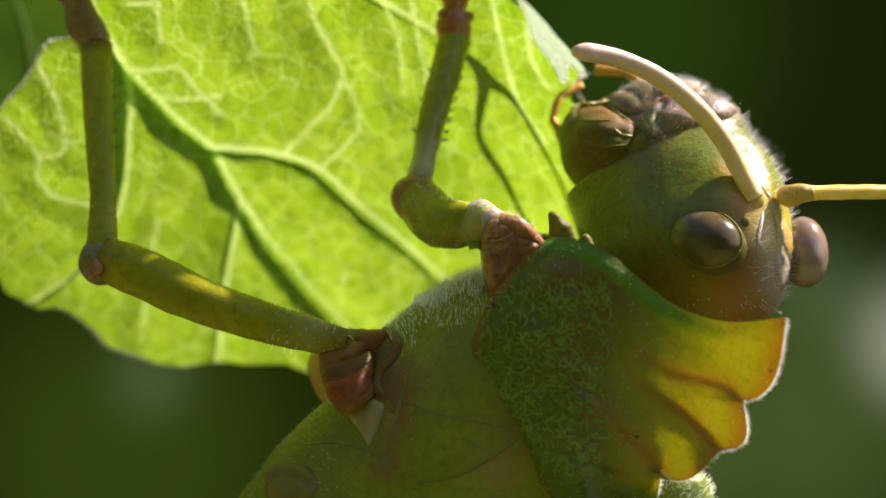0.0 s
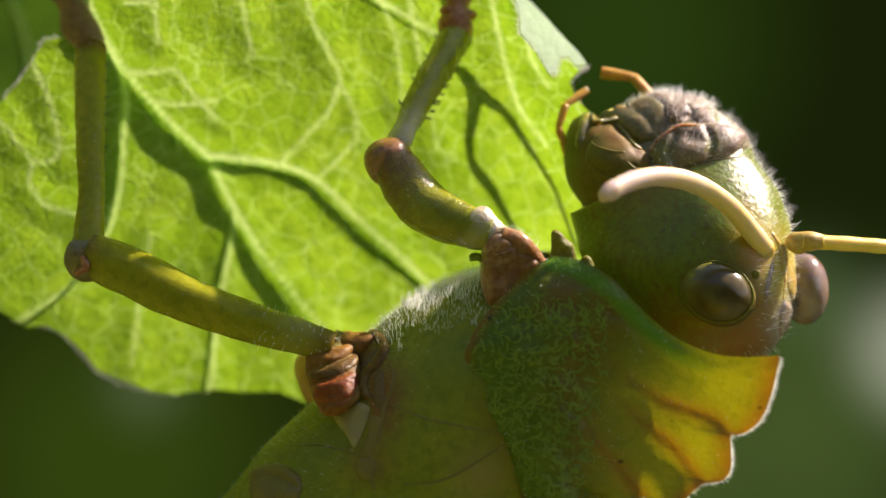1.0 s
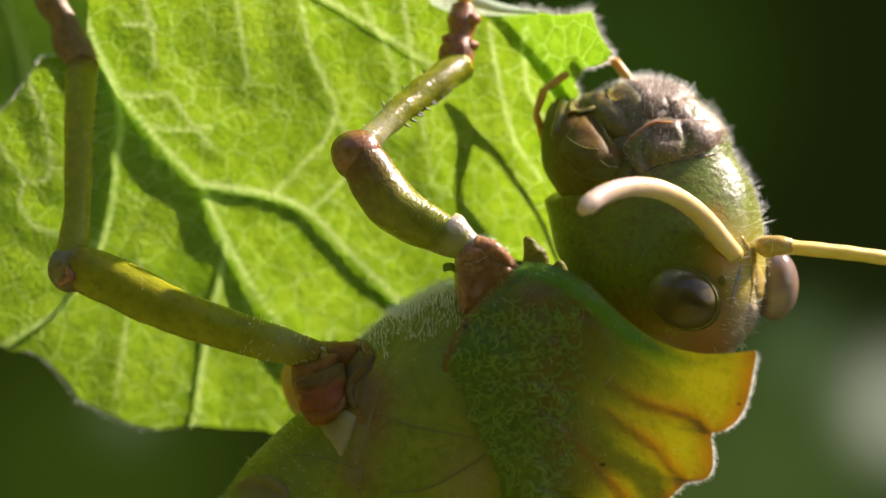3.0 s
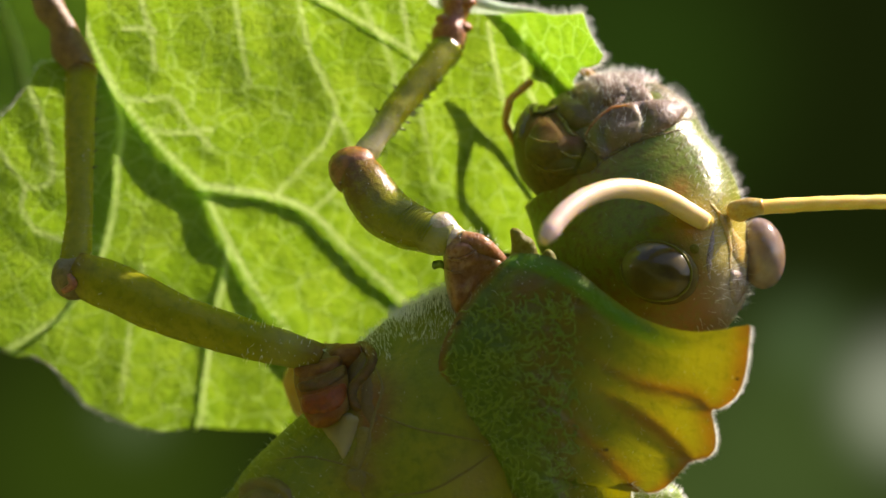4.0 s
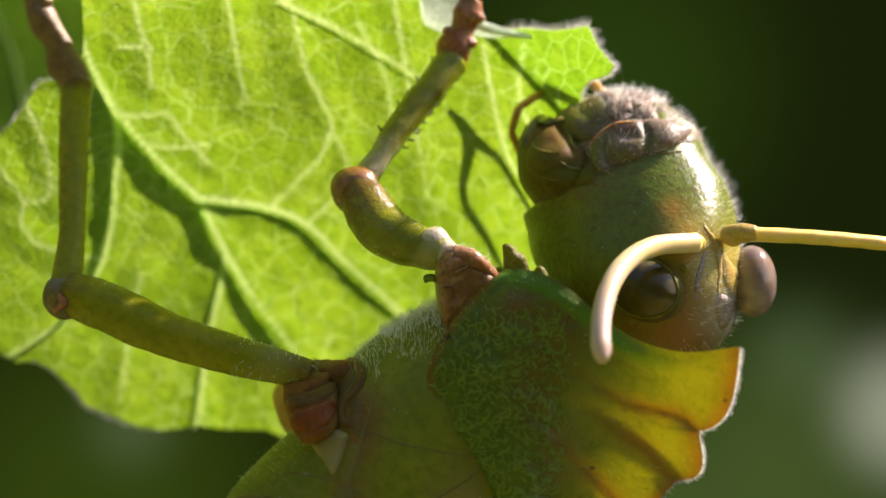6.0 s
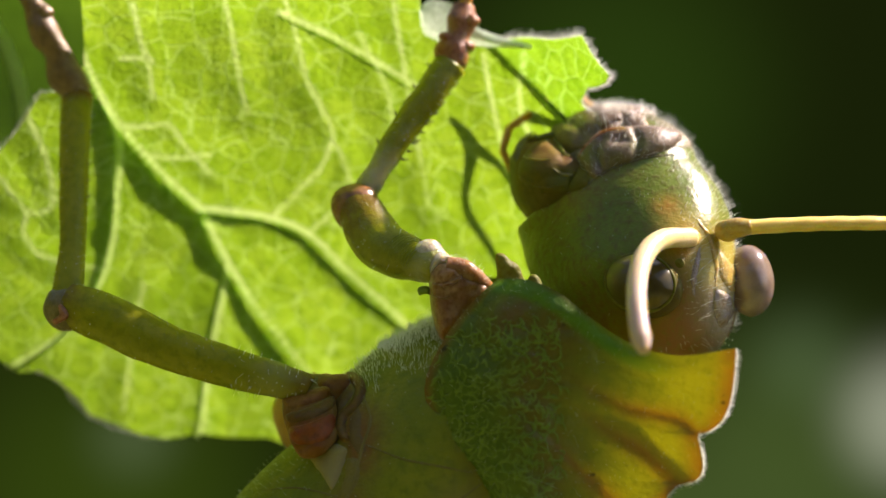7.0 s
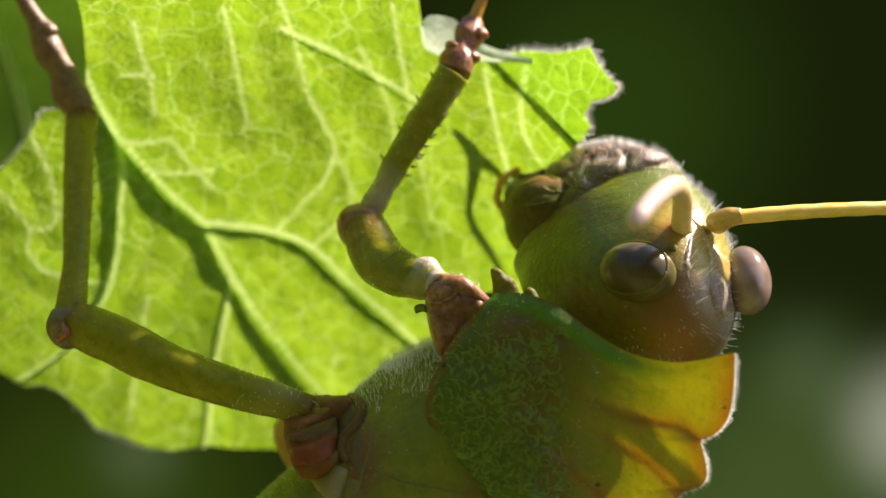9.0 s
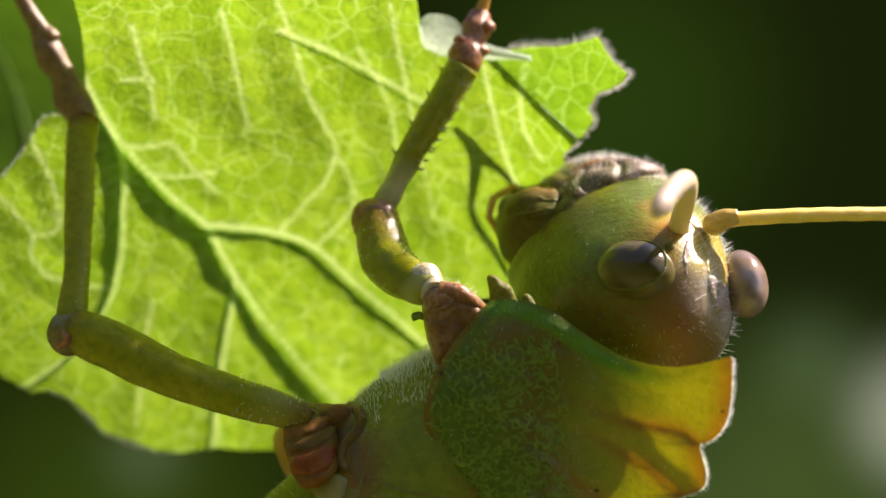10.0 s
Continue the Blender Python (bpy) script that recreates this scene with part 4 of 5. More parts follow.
def legs():
    made = {}
    ob = made["fore_femur"] = limb("fore_femur", (0, 0.5, 1.0, 1.1, 0.5, 0), (1.1, 1.4, 1.64, 1.76, 1.72, 1.55), LEG_FORE, "green thigh of the foreleg")
    attribute(ob, "rust", lambda p: (along("fore_femur", p) - 0.5) / 0.4)
    # Cream at the thigh's base paints part of the joint's glint.
    attribute(ob, "cream", lambda p: 0.3 * (1 - abs(along("fore_femur", p) - 0.06) / 0.14))
    a, b = J["fore_femur"]
    fuzz(ob, 220, 0.25, 0.008, lambda p, n: True, seed=11)
    bm = bmesh.new()
    d = (b - a).normalized()
    tube(bm, [a - d * 0.3 * MM, a + d * 0.5 * MM, a + d * 1.4 * MM, a + d * 1.9 * MM], [0.9, 1.08, 1.3, 1.18], 24, 22, rough=0.12, freq=700)
    part("joint_ring", bm, GLINT_RING, ob, "ring of soft skin, paled to stand in for a glint")
    bm = bmesh.new()
    tree = bvh_of(ob)
    side = d.cross(Vector((0, 1, 0))).normalized()
    for k in range(11):                   # fine ribs across the near side
        m = a + d * (2.1 + 0.22 * k) * MM + side * 0.3 * MM
        arc = []
        for w in (-0.9, -0.5, -0.1, 0.3, 0.7):
            q, nor = tree.find_nearest(m + (side * math.sin(w) - Vector((0, 1, 0)) * math.cos(w) + d * 0.12 * math.cos(2 * w)) * 1.6 * MM)[:2]
            arc.append(q + nor * 0.01 * MM)
        tube(bm, arc, [0.02, 0.045, 0.05, 0.045, 0.02], 14, 6)
    part("ribs", bm, LEG, ob, "fine pale ribs on the thigh", kind="stuff")
    bm = bmesh.new()
    ball(bm, b + V(-0.05, 0, -0.05), (1.72, 1.62, 1.62), rough=0.25, freq=380, nu=32, nv=24)
    part("knee", bm, KNEE, ob, "shiny reddish brown knee")
    ob = made["fore_tibia"] = limb("fore_tibia", (0, 0.15, 0.2, 0.1, 0), (0.95, 0.85, 1.0, 1.12, 1.15), LEG_FORE, "spiny green shin of the foreleg")
    attribute(ob, "rust", lambda p: max(1 - along("fore_tibia", p) / 0.16, 0))
    # The cream band below the knee is the sun's glint, painted on.
    attribute(ob, "cream", lambda p: 0.6 * (1 - abs(along("fore_tibia", p) - 0.2) / 0.2))
    a, b = J["fore_tibia"]
    d = (b - a).normalized()
    side = d.cross(Vector((0, 1, 0))).normalized()
    for k in range(13):
        for s in ((-1, -0.5), (1, 0.2)):
            if s[0] > 0 and k % 4:
                continue
            t = 0.38 + 0.045 * k + 0.012 * (k % 3)
            root = a + (b - a) * t + side * (s[0] * 0.92 + 0.15) * MM + Vector((0, s[1] * MM * 0.5, 0))
            bm = bmesh.new()
            tube(bm, [root, root + (side * s[0] * 0.25 + d * 0.08) * MM, root + (side * s[0] * 0.42 + d * 0.26) * MM], [0.1, 0.07, 0.015], 8, 6)
            part("spine", bm, DARK, ob)
    fuzz(ob, 220, 0.28, 0.008, lambda p, n: True, seed=12)
    a, b = J["fore_tarsus"]
    ob = made["fore_tarsus"] = limb("fore_tarsus", (0, 0.05, 0, -0.05, 0), (1.05, 1.2, 0.9, 1.05, 0.7), RUST, "brown segmented foot", rough=0.2)
    bm = bmesh.new()
    tube(bm, [b - (b - a) * 0.05, b + V(0.25, -0.2, 0.9), b + V(0.6, -0.2, 1.9), b + V(0.9, 0.0, 2.4)], [0.5, 0.42, 0.4, 0.5], 16, 10)
    part("foot_segment", bm, AMBER, ob)
    for s in (-1, 1):
        bm = bmesh.new()
        tube(bm, [b + V(0.9, 0, 2.3), b + V(1.4 + 0.3 * s, -0.3, 2.7), b + V(1.9, -0.2 * s, 2.3)], [0.3, 0.2, 0.05], 12, 8)
        part("claw", bm, AMBER, ob)
    for dx, dy, t in ((0.75, -0.5, 0.72), (-0.7, -0.5, 0.45), (0.8, -0.3, 0.3)):
        bm = bmesh.new()
        ball(bm, a + (b - a) * t + V(dx, dy, 0), (0.55, 0.55, 0.45), rough=0.15, freq=1500)
        part("pad", bm, RUST, ob)
    ob = made["mid_femur"] = limb("mid_femur", (0, 0.2, 0.45, 0.55, 0.4, 0.1, 0), (0.95, 1.22, 1.36, 1.5, 1.64, 1.7, 1.5), LEG, "long green thigh of the middle leg", rough=0.1)
    attribute(ob, "rust", lambda p: max((along("mid_femur", p) - 0.9) / 0.1 * 0.7, 0.8 * (1 - along("mid_femur", p) / 0.12)))
    attribute(ob, "cream", lambda p: 0.15 * (1 - abs(along("mid_femur", p) - 0.13) / 0.12))
    fuzz(ob, 260, 0.2, 0.007, lambda p, n: True, seed=13)
    fuzz(ob, 60, 0.5, 0.018, lambda p, n: along("mid_femur", p) < 0.3 and n.y < 0, seed=14, name="bristles")
    a, b = J["mid_femur"]
    bm = bmesh.new()
    ball(bm, b + V(0.0, 0, -0.3), (1.55, 1.5, 1.65), rough=0.25, freq=700)
    part("knee", bm, LEG_BROWN, ob, "brownish knee")
    bm = bmesh.new()
    tube(bm, [b + V(-0.2, -1.4, -0.1), b + V(0.1, -1.5, -0.8), b + V(-0.6, -1.25, -1.3)], [0.2, 0.32, 0.2], 12, 8, rough=0.1)
    part("knee_fold", bm, RUST, ob)
    ob = made["mid_tibia"] = limb("mid_tibia", (0, -0.2, -0.1, 0, 0), (1.15, 0.92, 1.0, 1.08, 1.12), LEG, "green shin of the middle leg", rough=0.06)
    attribute(ob, "rust", lambda p: (along("mid_tibia", p) - 0.93) / 0.06)
    attribute(ob, "cream", lambda p: 0.0)
    fuzz(ob, 300, 0.2, 0.009, lambda p, n: True, seed=15)
    a, b = J["mid_tibia"]
    for k in range(6):
        root = a + (b - a) * (0.5 + 0.08 * k) + V(1.02, -0.2, 0)
        bm = bmesh.new()
        tube(bm, [root, root + V(0.2, -0.1, 0.08), root + V(0.4, -0.1, 0.2)], [0.07, 0.05, 0.01], 6, 5)
        part("spine", bm, DARK, ob)
    a, b = J["mid_tarsus"]
    ob = made["mid_tarsus"] = limb("mid_tarsus", (0, 0.1, 0.0, 0.15, 0), (1.1, 1.22, 1.0, 1.05, 0.75), RUST_DARK, "brown foot of the middle leg", rough=0.2)
    bm = bmesh.new()
    tube(bm, [b - (b - a) * 0.08, b + V(-0.7, 0, 1.0), b + V(-1.4, 0.3, 2.2), b + V(-1.9, 0.6, 3.6)], [0.75, 0.62, 0.55, 0.6], 18, 10, rough=0.1)
    part("foot_segment", bm, RUST_DARK, ob)
    for dx, t in ((0.55, 0.92), (-0.5, 0.6)):
        bm = bmesh.new()
        ball(bm, a + (b - a) * t + V(dx, -0.4, 0), (0.6, 0.6, 0.55), rough=0.15, freq=1500)
        part("pad", bm, RUST_DARK, ob)
    return made


RUST_DARK = material("dark brown foot", [(0.18, 0.105, 0.045), (0.24, 0.15, 0.06), (0.14, 0.08, 0.03)], size=2, rough=0.42, bump=0.4, fine=0.3, sss=0.3)
LEG_PARTS = legs()


HEAD_RINGS = ((1236, 622, 2.8, 18, 20), (1222, 590, 2.7, 88, 90), (1190, 520, 2.6, 145, 138), (1153, 440, 2.9, 177, 152), (1127, 365, 3.8, 186, 150), (1105, 305, 4.6, 178, 140),
              (1086, 255, 5.3, 170, 128), (1060, 205, 6.1, 146, 112), (1038, 165, 6.7, 106, 86), (1024, 142, 7.1, 50, 46))


def shell(bm, rings, s0, s1, w0, w1, out, nu=36, nv=22, bumps=0.25, freq=520.0, thick=0.35, edge=0.25):
    """A plate that lies on a ringed body: s along it (0 to 1), w round it (degrees; 90 faces the viewer), standing out by mm."""
    c = spline(rings, 400)
    grid = []
    for j in range(nv + 1):
        v = j / nv
        row = []
        for i in range(nu + 1):
            u = i / nu
            s = s0 + (s1 - s0) * v + edge * 0.06 * math.sin(u * 9.0) * (1 - v)
            k = max(0, min(399, int(s * 399)))
            a, b2 = c[max(k - 2, 0)], c[min(k + 2, 399)]
            d = (b2[:2] - a[:2]) / (np.linalg.norm(b2[:2] - a[:2]) + 1e-9)
            per = (-d[1], d[0])
            w = radians(w0 + (w1 - w0) * u)
            cw, sw = math.cos(w), math.sin(w)
            cw, sw = math.copysign(abs(cw) ** 0.93, cw), math.copysign(abs(sw) ** 0.93, sw)
            q = g(c[k][0] + per[0] * cw * c[k][3], c[k][1] + per[1] * cw * c[k][3], 0)
            q.y = (c[k][2] - sw * c[k][4] / 26.13) * MM
            nor = Vector((per[0] * cw, -sw, -per[1] * cw)).normalized()
            rim = min(1.0, 9 * min(u, 1 - u), 9 * min(v, 1 - v))
            lift = out * math.sqrt(max(0.0, 1 - (1 - rim) ** 2)) + bumps * noise.noise(q * freq) * rim - thick * (1 - rim) * 0.6
            row.append(bm.verts.new(q + nor * lift * MM))
        grid.append(row)
    for r1, r2 in zip(grid, grid[1:]):
        for i in range(nu):
            bm.faces.new((r1[i], r1[i + 1], r2[i + 1], r2[i]))
    return bm


def the_head():
    o = PIVOT["head"]
    bm = bmesh.new()
    loft(bm, HEAD_RINGS[:7] + ((1056, 210, 6.1, 118, 102), (1045, 180, 6.7, 60, 60), (1038, 165, 7.1, 30, 30)), 80, 80, rough=0.2, freq=300, power=2.02)
    head = part("head", bm, HEADSKIN, katydid, "green and brown head seen from the side", origin=o)
    attribute(head, "rust", lambda p: 0.9 * bell(p, 1210, 590, 80) + 0.5 * bell(p, 1255, 500, 70) + 0.4 * bell(p, 1220, 430, 55) + 0.5 * bell(p, 1080, 540, 60) + 0.8 * bell(p, 1020, 230, 90))
    attribute(head, "gold", lambda p: 0.9 * bell(p, 1238, 388, 36) + 0.9 * bell(p, 1285, 430, 50) + 0.8 * bell(p, 1282, 480, 32) )
    attribute(head, "amber", lambda p: 0.9 * bell(p, 1240, 412, 26) + 0.6 * bell(p, 1215, 345, 20))
    # Grey skin, paled further to stand in for the forehead's sheen.
    attribute(head, "grey", lambda p: 1.1 * bell(p, 1312, 540, 48))
    tree = bvh_of(head)
    # cheek plate and the seams of the face
    seam("seam", tree, ((1062, 300), (1090, 276), (1148, 253), (1200, 243), (1242, 238)), 0.07, LIP_GREEN, head, n=40)
    fuzz(head, 1100, 0.42, 0.012, lambda p, n: n.x > 0.3 and n.z > -0.4, Vector((0.3, 0, 0.2)), seed=21)
    fuzz(head, 300, 0.8, 0.013, lambda p, n: n.x > 0.45 and n.z > -0.5 and n.y < 0.6, Vector((0.4, 0, 0.3)), seed=28, name="bristles")
    fuzz(head, 220, 0.28, 0.008, lambda p, n: n.y < -0.2, seed=22)
    fuzz(head, 90, 0.6, 0.016, lambda p, n: board(p)[1] > 575 and n.y < 0.3, Vector((0.2, 0, -0.3)), seed=23, name="bristles")
    # eyes
    turn = Matrix.Rotation(radians(24), 3, "Y") @ Matrix.Rotation(radians(-12), 3, "Z")
    bm = bmesh.new()
    ball(bm, g(1165, 488, -2.1), (2.7, 2.3, 2.15), turn, nu=48, nv=36)
    ob = part("eye", bm, EYE, head, "glossy dark brown eye with an olive rim")
    attribute(ob, "rim", lambda p: (math.hypot(board(p)[0] - 1176, board(p)[1] - 497) - 50) / 16)
    attribute(ob, "pupil", lambda p: 0.5 * bell(p, 1186, 503, 22) + 0.3 * bell(p, 1158, 478, 30))
    bm = bmesh.new()
    around = [2 * math.pi * i / 36 for i in range(37)]
    tube(bm, [g(1165, 488, -2.1) + turn @ V(2.7 * 0.9 * math.cos(w), -2.3 * 0.44, 2.15 * 0.9 * math.sin(w)) for w in around], [0.1] * 37, 72, 8, rough=0.05, freq=1500)
    part("eye_ring", bm, HORN, ob, "thin olive ring round the eye")
    bm = bmesh.new()
    ball(bm, g(1333, 474, 2.5), (1.66, 1.9, 2.46), nu=32, nv=24)
    part("eye", bm, EYE_PALE, head, "glossy mauve-brown eye")
    bm = bmesh.new()
    q, nor = on(tree, 1233, 455)
    ball(bm, q, (0.34, 0.16, 0.34))
    part("ocellus", bm, HORN, head, "small pale simple eye")
    # ridges of the forehead
    seam("ridge", tree, ((1262, 372), (1278, 396), (1288, 430), (1290, 470), (1284, 510)), 0.3, FRONS, head, "yellow ridge between the eyes", n=40, taper=0.5, lift=-0.17)
    seam("ridge", tree, ((1270, 418), (1262, 450), (1254, 486), (1252, 520)), 0.26, GREY, head, "pale glossy ridge", n=36, lift=-0.15)
    plate("face_plate", ((1296, 420), (1308, 440), (1322, 466), (1322, 492), (1306, 500), (1294, 482), (1292, 450)), tree, 0.12, FRONS, head, "yellow plate by the far eye", width=12)
    # This plate's pale grey also holds the reflected sheen as colour.
    plate("forehead", ((1288, 498), (1306, 504), (1322, 510), (1324, 540), (1316, 566), (1298, 576), (1280, 562), (1278, 528)), tree, 0.22, GREY, head, "grey forehead, its sheen painted pale", width=14, rough=0.14, freq=1800)
    # clypeus, labrum, jaw plates
    bm = bmesh.new()
    shell(bm, HEAD_RINGS, 0.62, 0.80, -110, 100, 0.10, nu=64, nv=30, bumps=0.22, freq=600, thick=0.2, edge=0.1)
    clypeus = part("clypeus", bm, LIP_GREEN, head, "brownish olive upper face plate")
    bm = bmesh.new()
    shell(bm, HEAD_RINGS, 0.765, 1.0, -120, 92, 0.22, nu=90, nv=36, bumps=0.22, freq=700, thick=0.5, edge=0.2)
    labrum = part("labrum", bm, LIP, head, "hairy greyish brown upper lip")
    attribute(labrum, "green", lambda p: (1060 - board(p)[0]) / 40)
    fuzz(labrum, 420, 0.55, 0.011, lambda p, n: n.z > -0.2, Vector((0.25, 0, 0.5)), seed=25)
    fuzz(labrum, 340, 0.65, 0.018, lambda p, n: n.z > 0.1, Vector((0.25, 0, 0.5)), seed=26, name="bristles")
    bm = bmesh.new()
    loft(bm, ((1062, 318, 4.6, 40, 70), (1030, 290, 4.6, 76, 112), (1000, 252, 4.9, 78, 118), (978, 212, 5.6, 64, 104), (968, 175, 6.4, 42, 74), (968, 150, 7.0, 16, 26)), 40, 44, rough=0.2, freq=380)
    jaw = part("mandible", bm, MOUTH, head, "reddish brown jaw")
    attribute(jaw, "red", lambda p: 0.8 * bell(p, 985, 200, 34) + 0.7 * bell(p, 1035, 235, 30))
    attribute(jaw, "green", lambda p: 0.8 * bell(p, 1000, 285, 40) + (940 - board(p)[0]) / 20)
    bm = bmesh.new()
    loft(bm, ((1090, 262, 5.0, 50, 74), (1052, 218, 5.3, 66, 92), (1022, 178, 6.0, 54, 80), (1004, 152, 6.6, 30, 46), (998, 142, 6.9, 10, 14)), 36, 36, rough=0.2, freq=420)
    base = part("mouth_base", bm, MOUTH, head, "brown skin between jaw and lip")
    attribute(base, "red", lambda p: 0.4 * bell(p, 1040, 230, 30))
    attribute(base, "green", lambda p: 0.5)
    tree2 = bvh_of_all((head, jaw, base, clypeus, labrum))
    plate("maxilla", ((988, 128), (966, 140), (946, 160), (934, 192), (928, 222), (938, 224), (950, 192), (968, 168), (990, 152)), tree2, 0.3, MOUTH_GREEN, head, "dark olive jaw cover", width=11)
    plate("labrum", ((990, 152), (1000, 138), (1022, 123), (1050, 118), (1078, 130), (1092, 156), (1090, 184), (1072, 206), (1052, 216), (1036, 214), (1020, 200), (1004, 176)), tree2, 0.3, LIP_LEAF, head,
          "olive brown lobe of the upper lip", width=34, rough=0.12)
    for lobe in (((1048, 116), (1084, 122), (1106, 136), (1100, 152), (1080, 146), (1058, 132)), ((1082, 152), (1104, 138), (1130, 142), (1136, 166), (1118, 184), (1094, 180)),
                 ((1122, 142), (1152, 146), (1174, 164), (1178, 184), (1150, 186), (1132, 166))):
        ob = plate("lobe", lobe, tree2, 0.32, LIP, head, "greyish pink lobe of the upper lip", width=18, rough=0.08, freq=1300, step=4.0)
        fuzz(ob, 60, 0.5, 0.014, lambda p, n: n.y < 0.5, Vector((0.25, 0, 0.5)), seed=27)
        attribute(ob, "green", lambda p: 0.0)
    tree2 = bvh_of_all((head, jaw, base, clypeus))
    ob = plate("clypeus_fold", ((1054, 234), (1064, 216), (1086, 196), (1110, 183), (1150, 182), (1196, 184), (1232, 198), (1224, 222), (1194, 240), (1150, 251), (1112, 262), (1086, 276), (1070, 262)), tree2, 0.55, LIP, head,
               "olive and greyish pink face fold", width=24, rough=0.14, freq=800, step=4.0, creases=(((1098, 262), (1092, 235), (1104, 205)), ((1158, 246), (1164, 218), (1156, 196))))
    attribute(ob, "green", lambda p: max(0.9 * bell(p, 1078, 232, 26), 0.8 * bell(p, 1168, 222, 20), 0.5 * bell(p, 1125, 250, 25)))
    fuzz(ob, 160, 0.4, 0.011, lambda p, n: n.y < 0.4, Vector((0.2, 0, 0.4)), seed=24)
    tree2 = bvh_of(ob)
    seam("fold_edge", tree2, ((1057, 230), (1066, 217), (1088, 198), (1110, 187), (1140, 186)), 0.12, PINK, head, "pale rounded edge of the fold", n=40, lift=0.02)
    tree2 = bvh_of_all((jaw, base, head, ob))
    face = plate("jaw_cover", ((996, 176), (1014, 190), (1034, 216), (1056, 238), (1074, 266), (1074, 290), (1040, 299), (1000, 299), (968, 284), (944, 258), (944, 226), (966, 196)), tree2, 0.3, MOUTH, head,
                 "mottled brown jaw cover", width=30, rough=0.25, freq=600, creases=(((960, 262), (990, 270), (1024, 262)), ((1000, 190), (1016, 214), (1030, 236))))
    attribute(face, "red", lambda p: 0.7 * bell(p, 990, 205, 30) + 0.9 * bell(p, 1036, 240, 24))
    attribute(face, "green", lambda p: 0.8 * bell(p, 1035, 272, 26) + 0.6 * bell(p, 956, 225, 22))
    tree2 = bvh_of(face)
    seam("jaw_edge", tree2, ((1003, 178), (1018, 200), (1032, 224), (1046, 226)), 0.14, MOUTH_GREEN, head)
    seam("jaw_edge", tree2, ((958, 262), (975, 278), (1000, 286), (1030, 284)), 0.1, MOUTH, head)
    seam("jaw_edge", tree2, ((948, 205), (962, 222), (985, 232), (1010, 234)), 0.08, MOUTH_GREEN, head)
    seam("jaw_edge", tree2, ((1012, 252), (1028, 264), (1046, 266)), 0.12, MOUTH_GREEN, head)

    def palp(pts, radii, name="palp"):
        for (p, q), (r, s) in zip(zip(pts, pts[1:]), zip(radii, radii[1:])):
            bm = bmesh.new()
            m = (p + q) / 2
            tube(bm, [p, m, q], [r * 0.8, (r + s) / 2, s], 14, 10)
            part(name, bm, AMBER, head, "amber jointed feeler by the mouth")
    palp([g(926, 244, 6.0), g(914, 212, 5.6), g(904, 186, 5.6), g(918, 144, 5.8), g(958, 117, 6.6)], [0.36, 0.3, 0.28, 0.3, 0.28])
    palp([g(1085, 145, 5.6), g(1042, 94, 6.8), g(985, 84, 7.2)], [0.36, 0.36, 0.42])
    # antenna sockets
    for name, p in (("scape", V(17.706, -1.944, 1.232)), ("scape", V(20.295, -1.076, 1.786))):
        bm = bmesh.new()
        ball(bm, p + V(-0.15, 0.25, -0.1), (0.8, 0.8, 0.75), rough=0.15, freq=1100)
        part(name, bm, FRONS, head, "yellow-brown antenna base")
    return head


LIP_LEAF = material("olive brown lip", [(0.135, 0.105, 0.022), (0.17, 0.12, 0.042), (0.10, 0.09, 0.016)], size=1.6, rough=0.36, bump=0.35, fine=0.4, sss=0.7)
LIP_GREEN = material("olive face plate", [(0.13, 0.112, 0.032), (0.17, 0.125, 0.066), (0.095, 0.09, 0.018)], size=1.6, rough=0.28, bump=0.5, fine=0.3, sss=0.4)
GREY = material("grey-brown crown", [(0.30, 0.24, 0.20), (0.38, 0.32, 0.28), (0.24, 0.17, 0.10)], size=2, rough=0.26, bump=0.5, fine=0.2, sss=0.4)
FRONS = material("yellow ridge", [(0.50, 0.36, 0.05), (0.46, 0.36, 0.14), (0.40, 0.24, 0.035)], size=1.5, rough=0.28, bump=0.3, fine=0.3, sss=0.4)
MOUTH_GREEN = material("olive mouthpart", [(0.144, 0.1445, 0.024), (0.198, 0.1785, 0.036), (0.108, 0.085, 0.024)], size=1.5, rough=0.3, bump=0.3, fine=0.3, sss=0.4)
head_ob = the_head()


